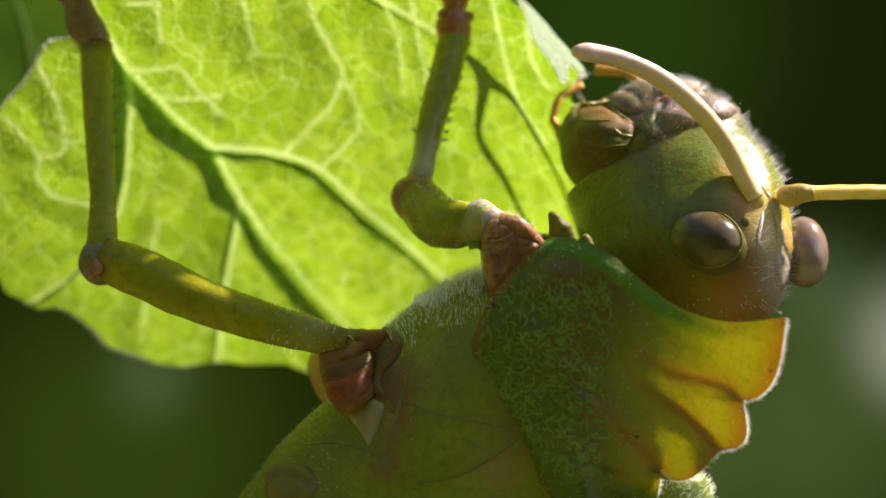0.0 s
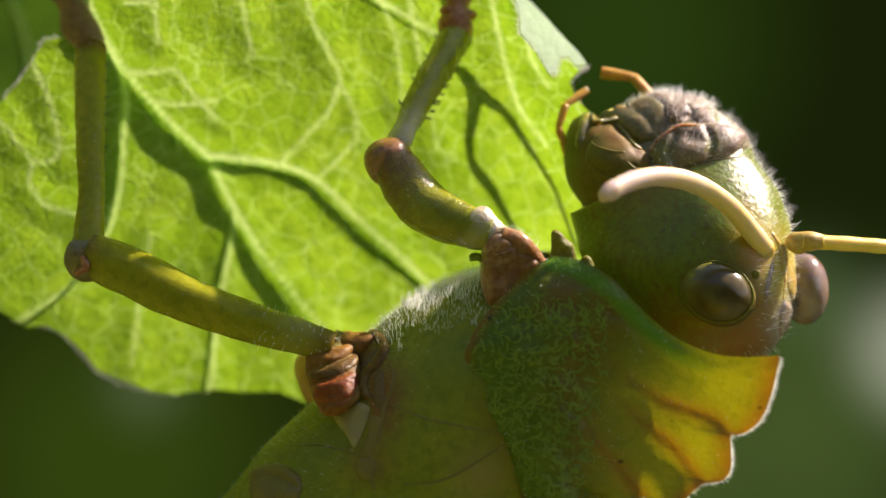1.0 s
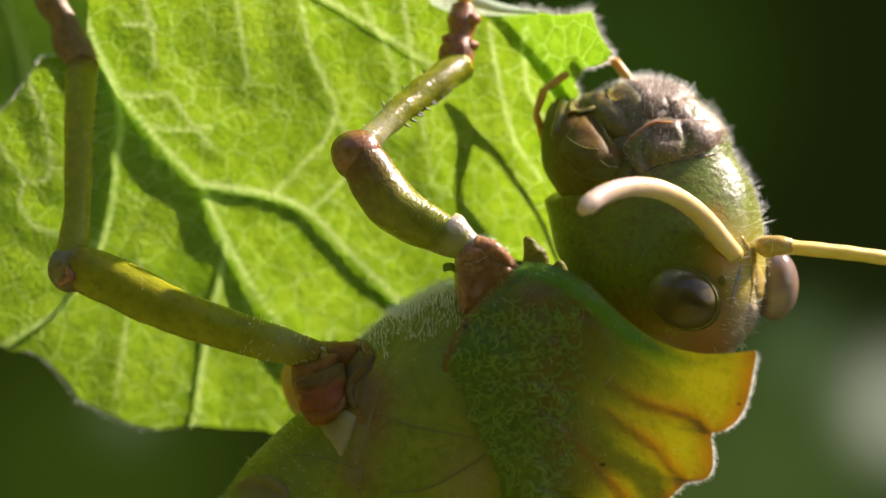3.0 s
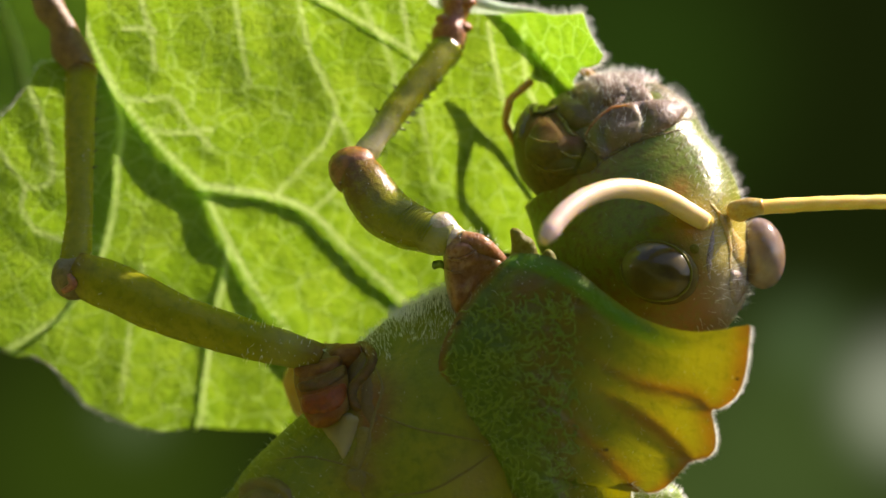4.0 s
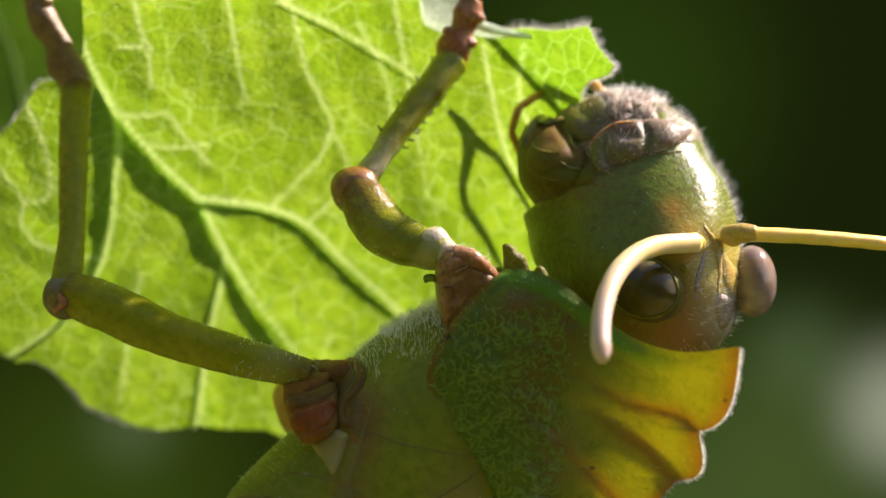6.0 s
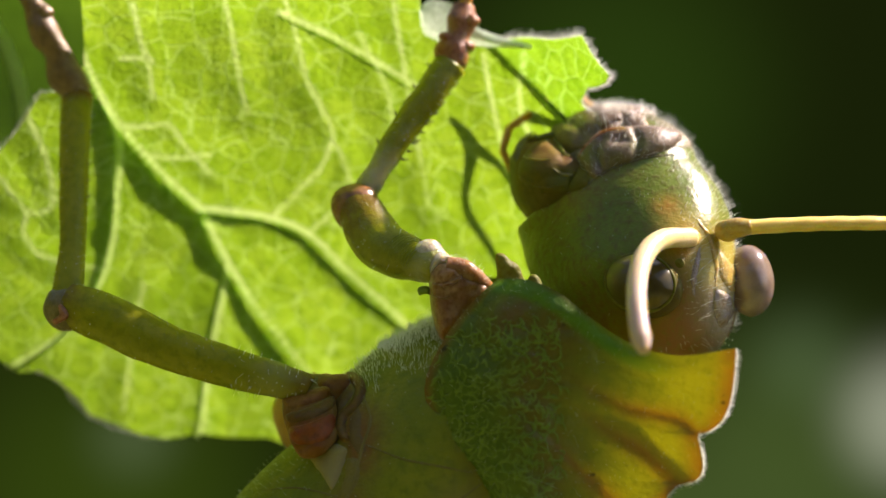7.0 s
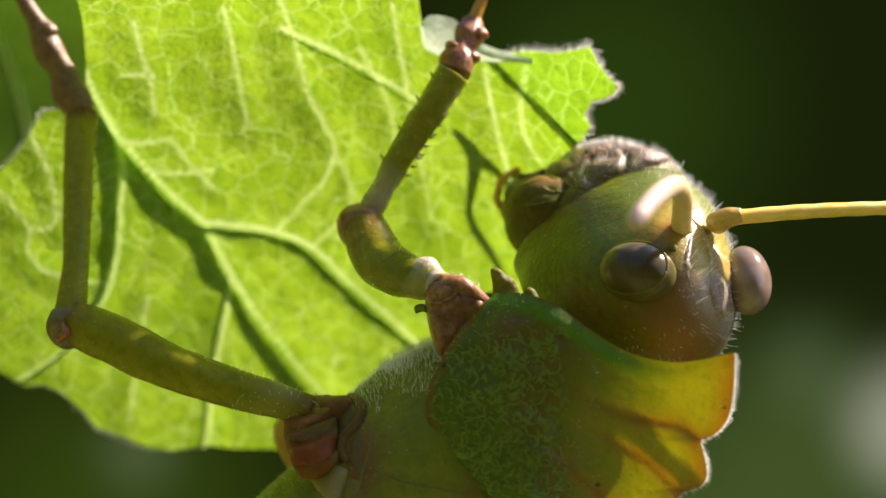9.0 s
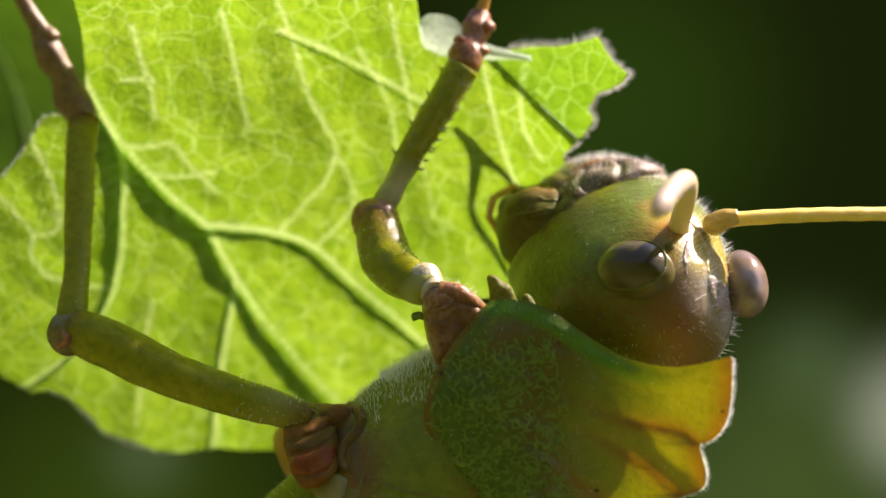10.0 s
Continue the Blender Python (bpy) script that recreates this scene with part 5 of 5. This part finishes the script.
def antennae():
    # the broken antenna: a stiff bowed stub
    n, long, bend, straight = 21, 17, radians(70), 0.15
    p, pts = Vector(), [Vector()]
    for i in range(1, n):
        s = (i - 0.5) / (n - 1)
        w = max(0.0, (s - straight) / (1 - straight)) * bend
        p = p + Vector((math.sin(w), 0, math.cos(w))) * (long / (n - 1)) * MM
        pts.append(p.copy())
    o = V(17.70611, -1.94410, 1.23185)
    bm = bmesh.new()
    tube(bm, [q + o for q in pts], [0.68 - 0.06 * (i / n) if i < n - 1 else 0.35 for i in range(n)], 60, 14, rough=0.03, freq=2000)
    near = part("antenna", bm, CREAM, head_ob, "short broken cream antenna, bowed towards the mouth", origin=o)
    attribute(near, "tip", lambda q: ((q - o).length / MM - 6) / 8)
    # the whole antenna: long, thin, ringed
    o = V(20.29501, -1.07592, 1.78639)
    bm = bmesh.new()
    m = 50
    tube(bm, [o + V(1.1 * i, 0.012 * i * i, 0.12 * math.sin(i * 0.3)) for i in range(m)], [(0.62 if i < 1 else 0.5) - 0.004 * i + 0.03 * (i % 2) for i in range(m)], m * 4, 12)
    far = part("antenna", bm, YELLOW, head_ob, "long thin ringed yellow antenna", origin=o)
    bm = bmesh.new()
    tube(bm, [o + V(-0.2, 0.1, 0), o + V(0.6, 0, 0), o + V(1.5, 0, 0)], [0.6, 0.68, 0.5], 12, 12)
    part("pedicel", bm, FRONS, head_ob, "amber antenna joint")
    return near, far


near_antenna, far_antenna = antennae()


# ---------------------------------------------------------------- what moves
def motions():
    walk(katydid, [
        (0, pose(0.00107, 0.00000, -0.00210, 0.00, 2.49, 0.00)),
        (0.5, pose(0.00101, 0.00000, -0.00233, 0.00, 2.84, 0.00)),
        (1, pose(0.00058, 0.00000, -0.00185, 0.00, 3.05, 0.00)),
        (1.5, pose(0.00076, 0.00000, -0.00106, 0.00, 1.98, 0.00)),
        (2, pose(0.00021, 0.00000, -0.00104, 0.00, 1.64, 0.00)),
        (2.5, pose(0.00023, 0.00000, 0.00015, 0.00, -0.41, 0.00)),
        (4, pose(0.00024, 0.00000, -0.00016, 0.00, 0.76, 0.00)),
        (4.5, pose(0.00000, 0.00000, 0.00000, 0.00, -0.00, 0.00)),
        (5, pose(-0.00032, 0.00000, 0.00007, 0.00, 0.17, 0.00)),
        (5.5, pose(-0.00023, 0.00000, -0.00006, 0.00, 0.53, 0.00)),
        (7, pose(-0.00042, 0.00000, -0.00065, 0.00, 1.14, 0.00)),
        (7.5, pose(-0.00046, 0.00000, -0.00066, 0.00, 0.84, 0.00)),
        (8, pose(-0.00036, 0.00000, -0.00078, 0.00, 1.20, 0.00)),
        (8.5, pose(-0.00040, 0.00000, -0.00097, 0.00, 1.38, 0.00)),
        (9, pose(-0.00055, 0.00000, -0.00126, 0.00, 2.03, 0.00)),
        (9.5, pose(-0.00057, 0.00000, -0.00158, 0.00, 2.74, 0.00)),
        (10, pose(-0.00082, 0.00000, -0.00193, 0.00, 3.14, 0.00)),
    ])
    walk(pronotum_ob, [
        (0, pose(0.00496, 0.00000, -0.00768, 0.00, 0.28, 0.00)),
        (0.5, pose(0.00530, 0.00000, -0.00837, 0.00, 2.82, 0.00)),
        (1, pose(0.00532, 0.00000, -0.00852, 0.00, 4.31, 0.00)),
        (1.5, pose(0.00529, 0.00000, -0.00866, 0.00, 4.52, 0.00)),
        (2, pose(0.00527, 0.00000, -0.00866, 0.00, 3.83, 0.00)),
        (2.5, pose(0.00509, 0.00000, -0.00879, 0.00, 4.11, 0.00)),
        (4, pose(0.00444, 0.00000, -0.00789, 0.00, -1.76, 0.00)),
        (4.5, pose(0.00444, 0.00000, -0.00800, 0.00, -0.00, 0.00)),
        (5, pose(0.00443, 0.00000, -0.00784, 0.00, -0.10, 0.00)),
        (5.5, pose(0.00443, 0.00000, -0.00793, 0.00, 0.23, 0.00)),
        (7, pose(0.00429, 0.00000, -0.00754, 0.00, -2.15, 0.00)),
        (7.5, pose(0.00431, 0.00000, -0.00742, 0.00, -3.12, 0.00)),
        (8, pose(0.00420, 0.00000, -0.00721, 0.00, -4.06, 0.00)),
        (8.5, pose(0.00421, 0.00000, -0.00710, 0.00, -4.68, 0.00)),
        (9, pose(0.00427, 0.00000, -0.00701, 0.00, -5.03, 0.00)),
        (9.5, pose(0.00422, 0.00000, -0.00692, 0.00, -5.96, 0.00)),
        (10, pose(0.00418, 0.00000, -0.00685, 0.00, -5.98, 0.00)),
    ])
    walk(head_ob, [
        (0, pose(0.01617, 0.00000, 0.00387, -17.46, -2.70, -0.78)),
        (0.5, pose(0.01721, 0.00000, 0.00241, -8.46, -2.10, -0.55)),
        (1, pose(0.01763, 0.00000, 0.00173, -4.29, -1.40, 4.29)),
        (1.5, pose(0.01782, 0.00000, 0.00131, -0.15, 1.27, 4.87)),
        (2, pose(0.01729, 0.00000, 0.00164, 2.13, -1.01, 4.29)),
        (2.5, pose(0.01755, 0.00000, 0.00140, 7.65, 3.06, 4.97)),
        (4, pose(0.01448, 0.00000, 0.00371, -1.30, -7.68, -6.10)),
        (4.5, pose(0.01528, 0.00000, 0.00343, 0.00, -0.00, 0.00)),
        (5, pose(0.01502, 0.00000, 0.00368, -3.54, -0.89, -4.25)),
        (5.5, pose(0.01497, 0.00000, 0.00329, -2.25, -1.64, -8.38)),
        (7, pose(0.01453, 0.00000, 0.00443, -9.44, -5.61, -7.88)),
        (7.5, pose(0.01426, 0.00000, 0.00472, -14.44, -6.67, -9.41)),
        (8, pose(0.01403, 0.00000, 0.00523, -18.41, -7.16, -8.22)),
        (8.5, pose(0.01389, 0.00000, 0.00544, -24.12, -8.90, -7.18)),
        (9, pose(0.01375, 0.00000, 0.00572, -26.08, -10.83, -7.60)),
        (9.5, pose(0.01346, 0.00000, 0.00591, -29.29, -12.78, -5.40)),
        (10, pose(0.01345, 0.00000, 0.00601, -31.87, -11.71, -4.87)),
    ])
    walk(LEG_PARTS["fore_femur"], [
        (0, pose(0.00116, -0.00350, 0.00075, -18.44, -12.14, -11.41)),
        (0.5, pose(0.00188, -0.00350, 0.00022, -9.21, -6.52, -4.56)),
        (1, pose(0.00212, -0.00350, 0.00016, 3.65, -3.55, 8.39)),
        (1.5, pose(0.00213, -0.00350, 0.00003, 11.91, -7.67, 21.69)),
        (2, pose(0.00200, -0.00350, -0.00002, 19.37, -6.59, 26.94)),
        (2.5, pose(0.00187, -0.00350, -0.00013, 21.81, -3.71, 26.01)),
        (4, pose(0.00035, -0.00350, 0.00040, 2.05, -2.69, 5.53)),
        (4.5, pose(0.00060, -0.00350, 0.00041, 0.00, -0.00, 0.00)),
        (5, pose(0.00057, -0.00350, 0.00056, 0.05, 0.70, -0.71)),
        (5.5, pose(0.00062, -0.00350, 0.00049, -0.93, -1.11, 0.07)),
        (7, pose(0.00014, -0.00350, 0.00071, -5.57, -2.22, -4.79)),
        (7.5, pose(0.00002, -0.00350, 0.00076, -6.30, -1.76, -6.36)),
        (8, pose(-0.00022, -0.00350, 0.00091, -7.15, -2.06, -7.22)),
        (8.5, pose(-0.00031, -0.00350, 0.00096, -8.33, -2.83, -8.00)),
        (9, pose(-0.00029, -0.00350, 0.00103, -8.17, -1.47, -9.40)),
        (9.5, pose(-0.00047, -0.00350, 0.00105, -6.35, 2.11, -10.77)),
        (10, pose(-0.00051, -0.00350, 0.00111, -6.64, 5.50, -14.68)),
    ])
    walk(LEG_PARTS["fore_tibia"], [
        (0, pose(-0.00405, 0.00442, 0.00235, 12.60, -18.49, 1.96)),
        (0.5, pose(-0.00420, 0.00316, 0.00350, 8.72, -16.73, 3.98)),
        (1, pose(-0.00505, 0.00061, 0.00504, -2.67, -6.96, 6.91)),
        (1.5, pose(-0.00589, -0.00206, 0.00510, -9.56, -1.90, 8.80)),
        (2, pose(-0.00630, -0.00350, 0.00612, -13.95, 4.96, 6.63)),
        (2.5, pose(-0.00600, -0.00350, 0.00651, -15.75, 10.07, 3.18)),
        (4, pose(-0.00654, 0.00112, 0.00523, 2.12, 0.07, -1.54)),
        (4.5, pose(-0.00558, 0.00194, 0.00534, 0.00, -0.00, 0.00)),
        (5, pose(-0.00548, 0.00201, 0.00558, 1.63, -0.05, -1.12)),
        (5.5, pose(-0.00565, 0.00201, 0.00522, 3.44, 0.03, -2.43)),
        (7, pose(-0.00569, 0.00290, 0.00485, 13.44, -1.73, -7.85)),
        (7.5, pose(-0.00559, 0.00312, 0.00488, 13.02, -3.45, -6.57)),
        (8, pose(-0.00575, 0.00326, 0.00490, 17.15, -3.02, -9.41)),
        (8.5, pose(-0.00577, 0.00343, 0.00475, 26.73, -1.39, -15.83)),
        (9, pose(-0.00549, 0.00353, 0.00498, 25.05, -1.75, -14.73)),
        (9.5, pose(-0.00527, 0.00348, 0.00558, 21.32, -2.46, -12.22)),
        (10, pose(-0.00456, 0.00374, 0.00596, 22.07, -4.03, -11.85)),
    ])
    walk(LEG_PARTS["fore_tarsus"], [
        (0, pose(-0.00142, 0.00873, 0.01367, 7.53, -16.27, 1.04)),
        (0.5, pose(-0.00134, 0.00826, 0.01443, -2.17, -16.38, 4.96)),
        (1, pose(-0.00074, 0.00785, 0.01412, -2.29, -14.31, 4.47)),
        (1.5, pose(-0.00116, 0.00639, 0.01283, 0.04, -11.02, 2.75)),
        (2, pose(-0.00050, 0.00541, 0.01248, 8.16, -12.49, 0.12)),
        (2.5, pose(0.00081, 0.00529, 0.01198, 4.63, -10.14, 0.92)),
        (4, pose(-0.00016, 0.00689, 0.01414, -2.56, -5.54, 2.22)),
        (4.5, pose(0.00064, 0.00821, 0.01404, 0.00, -0.00, 0.00)),
        (5, pose(0.00085, 0.00791, 0.01445, 3.38, 2.08, -1.38)),
        (5.5, pose(0.00080, 0.00747, 0.01426, 12.88, 5.68, -4.24)),
        (7, pose(0.00073, 0.00613, 0.01494, 1.71, -2.36, 0.11)),
        (7.5, pose(0.00045, 0.00659, 0.01511, -8.80, 0.43, 2.28)),
        (8, pose(0.00041, 0.00571, 0.01536, -8.96, 0.65, 2.25)),
        (8.5, pose(0.00042, 0.00343, 0.01548, -15.27, 3.58, 2.86)),
        (9, pose(0.00072, 0.00396, 0.01569, -11.12, 3.74, 1.74)),
        (9.5, pose(0.00093, 0.00487, 0.01621, -10.59, 0.04, 2.92)),
        (10, pose(0.00132, 0.00511, 0.01679, -8.97, 0.90, 2.17)),
    ])
    walk(LEG_PARTS["mid_femur"], [
        (0, pose(-0.00846, -0.00200, -0.00752, -0.08, 0.12, -0.28)),
        (0.5, pose(-0.00846, -0.00200, -0.00752, 0.17, 0.70, 0.25)),
        (1, pose(-0.00846, -0.00200, -0.00752, 0.85, 0.60, 2.31)),
        (1.5, pose(-0.00846, -0.00200, -0.00752, 1.14, 0.72, 3.13)),
        (2, pose(-0.00846, -0.00200, -0.00752, 1.15, 1.53, 2.83)),
        (2.5, pose(-0.00846, -0.00200, -0.00752, 1.68, 1.61, 4.34)),
        (4, pose(-0.00846, -0.00200, -0.00752, 0.36, -0.00, 1.10)),
        (4.5, pose(-0.00846, -0.00200, -0.00752, 0.00, -0.00, 0.00)),
        (5, pose(-0.00846, -0.00200, -0.00752, -0.42, -0.55, -1.08)),
        (5.5, pose(-0.00846, -0.00200, -0.00752, -0.39, -0.75, -0.93)),
        (7, pose(-0.00846, -0.00200, -0.00752, -0.55, -0.04, -1.65)),
        (7.5, pose(-0.00846, -0.00200, -0.00752, -0.34, 0.25, -1.11)),
        (8, pose(-0.00846, -0.00200, -0.00752, -0.47, 0.29, -1.52)),
        (8.5, pose(-0.00846, -0.00200, -0.00752, -0.65, 0.35, -2.08)),
        (9, pose(-0.00846, -0.00200, -0.00752, -0.61, 0.30, -1.94)),
        (9.5, pose(-0.00846, -0.00200, -0.00752, -0.62, 0.15, -1.93)),
        (10, pose(-0.00846, -0.00200, -0.00752, -0.69, 0.48, -2.22)),
    ])
    walk(LEG_PARTS["mid_tibia"], [
        (0, pose(-0.02522, 0.00005, -0.00194, 3.54, -2.79, 1.50)),
        (0.5, pose(-0.02517, -0.00013, -0.00177, 3.48, -3.26, 1.73)),
        (1, pose(-0.02524, -0.00080, -0.00177, 0.41, -2.04, 1.08)),
        (1.5, pose(-0.02524, -0.00106, -0.00173, -0.24, -1.87, 0.98)),
        (2, pose(-0.02515, -0.00098, -0.00149, -1.00, -0.89, 0.44)),
        (2.5, pose(-0.02516, -0.00147, -0.00145, -2.12, 0.16, -0.18)),
        (4, pose(-0.02527, -0.00040, -0.00197, -0.99, -0.96, 0.47)),
        (4.5, pose(-0.02523, -0.00004, -0.00198, 0.00, -0.00, 0.00)),
        (5, pose(-0.02524, 0.00032, -0.00216, 0.64, 0.38, -0.17)),
        (5.5, pose(-0.02527, 0.00027, -0.00221, 0.97, 0.28, -0.10)),
        (7, pose(-0.02517, 0.00049, -0.00201, 1.45, 0.04, 0.04)),
        (7.5, pose(-0.02516, 0.00032, -0.00192, 1.78, 0.52, -0.19)),
        (8, pose(-0.02514, 0.00045, -0.00191, 0.98, -0.20, 0.14)),
        (8.5, pose(-0.02512, 0.00063, -0.00190, 1.59, -0.30, 0.22)),
        (9, pose(-0.02513, 0.00058, -0.00191, 1.45, 0.10, 0.01)),
        (9.5, pose(-0.02514, 0.00058, -0.00195, 2.23, -0.21, 0.20)),
        (10, pose(-0.02509, 0.00067, -0.00186, 2.11, 0.24, -0.03)),
    ])
    walk(LEG_PARTS["mid_tarsus"], [
        (0, pose(-0.02671, 0.00667, 0.01288, -2.08, -0.79, -0.95)),
        (0.5, pose(-0.02681, 0.00649, 0.01303, -2.34, -1.16, -1.06)),
        (1, pose(-0.02649, 0.00664, 0.01268, -2.08, -1.63, -0.92)),
        (1.5, pose(-0.02644, 0.00653, 0.01264, -1.95, -1.52, -0.86)),
        (2, pose(-0.02603, 0.00683, 0.01279, -1.44, -1.46, -0.62)),
        (2.5, pose(-0.02569, 0.00662, 0.01269, -1.30, -0.79, -0.59)),
        (4, pose(-0.02617, 0.00741, 0.01233, -0.27, -0.63, -0.11)),
        (4.5, pose(-0.02583, 0.00752, 0.01245, 0.00, -0.00, 0.00)),
        (5, pose(-0.02572, 0.00771, 0.01236, 0.39, -0.27, 0.19)),
        (5.5, pose(-0.02579, 0.00758, 0.01235, 0.25, -0.47, 0.13)),
        (7, pose(-0.02576, 0.00768, 0.01261, 0.77, -0.53, 0.38)),
        (7.5, pose(-0.02560, 0.00742, 0.01275, 0.51, -0.46, 0.25)),
        (8, pose(-0.02581, 0.00776, 0.01265, 1.16, -0.70, 0.56)),
        (8.5, pose(-0.02582, 0.00778, 0.01273, 1.29, -0.69, 0.62)),
        (9, pose(-0.02570, 0.00777, 0.01271, 1.29, -0.85, 0.62)),
        (9.5, pose(-0.02582, 0.00757, 0.01275, 1.02, -1.16, 0.51)),
        (10, pose(-0.02562, 0.00770, 0.01285, 1.15, -1.03, 0.56)),
    ])
    walk(near_antenna, [
        (0, pose(0.00243, -0.00194, -0.00219, 0.25, 26.35, -153.92)),
        (0.5, pose(0.00243, -0.00194, -0.00219, -10.73, 46.04, -152.01)),
        (1, pose(0.00243, -0.00194, -0.00219, 1.56, 50.54, -140.99)),
        (1.5, pose(0.00243, -0.00194, -0.00219, 20.01, 46.60, -128.54)),
        (2, pose(0.00243, -0.00194, -0.00219, 14.00, 48.89, -132.75)),
        (2.5, pose(0.00243, -0.00194, -0.00219, 16.01, 43.99, -126.28)),
        (4, pose(0.00243, -0.00194, -0.00219, 12.47, 61.28, -118.55)),
        (4.5, pose(0.00243, -0.00194, -0.00219, 43.77, 56.33, -93.45)),
        (5, pose(0.00243, -0.00194, -0.00219, 47.39, 57.17, -90.04)),
        (5.5, pose(0.00243, -0.00194, -0.00219, 84.37, 62.82, -52.92)),
        (7, pose(0.00243, -0.00194, -0.00219, 113.37, 71.60, -1.22)),
        (7.5, pose(0.00243, -0.00194, -0.00219, 103.10, 75.19, -11.65)),
        (8, pose(0.00243, -0.00194, -0.00219, 134.42, 86.77, 27.66)),
        (8.5, pose(0.00243, -0.00194, -0.00219, -93.07, 62.05, 179.00)),
        (9, pose(0.00243, -0.00194, -0.00219, -92.09, 55.97, -173.71)),
        (9.5, pose(0.00243, -0.00194, -0.00219, -91.33, 54.70, -169.48)),
        (10, pose(0.00243, -0.00194, -0.00219, -98.84, 56.23, -175.09)),
    ])
    walk(far_antenna, [
        (0, pose(0.00502, -0.00108, -0.00164, 17.61, -0.93, 9.65)),
        (0.5, pose(0.00502, -0.00108, -0.00164, 8.76, 1.25, 10.63)),
        (1, pose(0.00502, -0.00108, -0.00164, 4.70, 4.38, 5.61)),
        (1.5, pose(0.00502, -0.00108, -0.00164, 0.88, 8.69, 4.63)),
        (2, pose(0.00502, -0.00108, -0.00164, -1.71, 6.41, 3.34)),
        (2.5, pose(0.00502, -0.00108, -0.00164, -7.22, 6.50, 1.81)),
        (4, pose(0.00502, -0.00108, -0.00164, 2.70, 4.04, 11.97)),
        (4.5, pose(0.00502, -0.00108, -0.00164, 0.27, 5.32, 5.89)),
        (5, pose(0.00502, -0.00108, -0.00164, 3.88, 4.86, 10.15)),
        (5.5, pose(0.00502, -0.00108, -0.00164, 2.86, 6.47, 14.22)),
        (7, pose(0.00502, -0.00108, -0.00164, 10.35, 0.71, 13.51)),
        (7.5, pose(0.00502, -0.00108, -0.00164, 15.52, 0.05, 15.04)),
        (8, pose(0.00502, -0.00108, -0.00164, 19.38, -1.07, 13.73)),
        (8.5, pose(0.00502, -0.00108, -0.00164, 25.25, -0.65, 13.19)),
        (9, pose(0.00502, -0.00108, -0.00164, 27.56, -0.41, 13.87)),
        (9.5, pose(0.00502, -0.00108, -0.00164, 30.81, 0.74, 12.34)),
        (10, pose(0.00502, -0.00108, -0.00164, 33.20, 1.56, 12.58)),
    ])
    # the leaf gives way to the pull of the jaws: its lower end swings about the feet's hold; the added shadow caster
    # goes with it
    hold = V(0, 9, 18)

    def swing(tilt, roll, turn, dx, dz):
        return Matrix.Translation(hold + V(dx, 0, dz)) @ pose(0, 0, 0, tilt, roll, turn) @ Matrix.Translation(-hold)
    sway = [
        (0, swing(8.48, 0.70, -0.59, -0.10, -0.63)),
        (0.5, swing(7.23, 0.58, -0.31, -0.06, -0.50)),
        (1, swing(-0.97, -0.08, 0.63, 0.02, 0.04)),
        (1.5, swing(-9.34, -1.02, 0.32, -0.09, 0.43)),
        (2, swing(-8.85, -0.88, 0.28, -0.05, 0.37)),
        (2.5, swing(-6.99, -0.86, 0.23, -0.05, 0.41)),
        (4, swing(-5.91, -0.79, 0.13, -0.06, 0.35)),
        (4.5, swing(-0.00, 0.00, 0.00, -0.00, -0.00)),
        (5, swing(-0.60, -0.15, -0.08, -0.02, 0.07)),
        (5.5, swing(0.95, 0.14, -0.25, 0.00, -0.09)),
        (7, swing(3.00, 0.16, -0.96, -0.10, -0.15)),
        (7.5, swing(3.76, 0.30, -1.01, -0.07, -0.26)),
        (8, swing(3.27, 0.33, -0.99, -0.04, -0.20)),
        (8.5, swing(3.98, 0.33, -0.99, -0.07, -0.26)),
        (9, swing(4.52, 0.38, -1.30, -0.12, -0.28)),
        (9.5, swing(4.08, 0.19, -1.53, -0.16, -0.21)),
        (10, swing(4.83, 0.25, -1.54, -0.17, -0.26)),
    ]
    walk(leaf, sway)
    walk(twig, sway)
    # the loose tip: folded over towards the mouth, then let go
    at = leaf_tip.location.copy()

    def tip(fold, turn=0.0):
        return Matrix.Translation(at) @ Matrix.Rotation(radians(fold), 4, hinge_axis) @ pose(0, 0, 0, 0, turn, 0)
    walk(leaf_tip, [(0, tip(62)), (0.6, tip(67)), (1.4, tip(82)), (2.5, tip(85)), (2.6, tip(74)), (2.65, tip(38, 4)), (2.7, tip(12, 6)), (2.9, tip(6, 8)), (3.8, tip(14, 8)),
                    (4.0, tip(15, 8)), (4.5, tip(0)), (5.0, tip(-5, 3)), (5.5, tip(-1, 1)), (7.0, tip(10, -3)), (7.5, tip(11, -3.5)), (8.0, tip(10, -3.5)), (8.5, tip(11, -4)),
                    (9.0, tip(2, -3)), (9.5, tip(-5, -3)), (10.0, tip(-13, -3.5))])


motions()
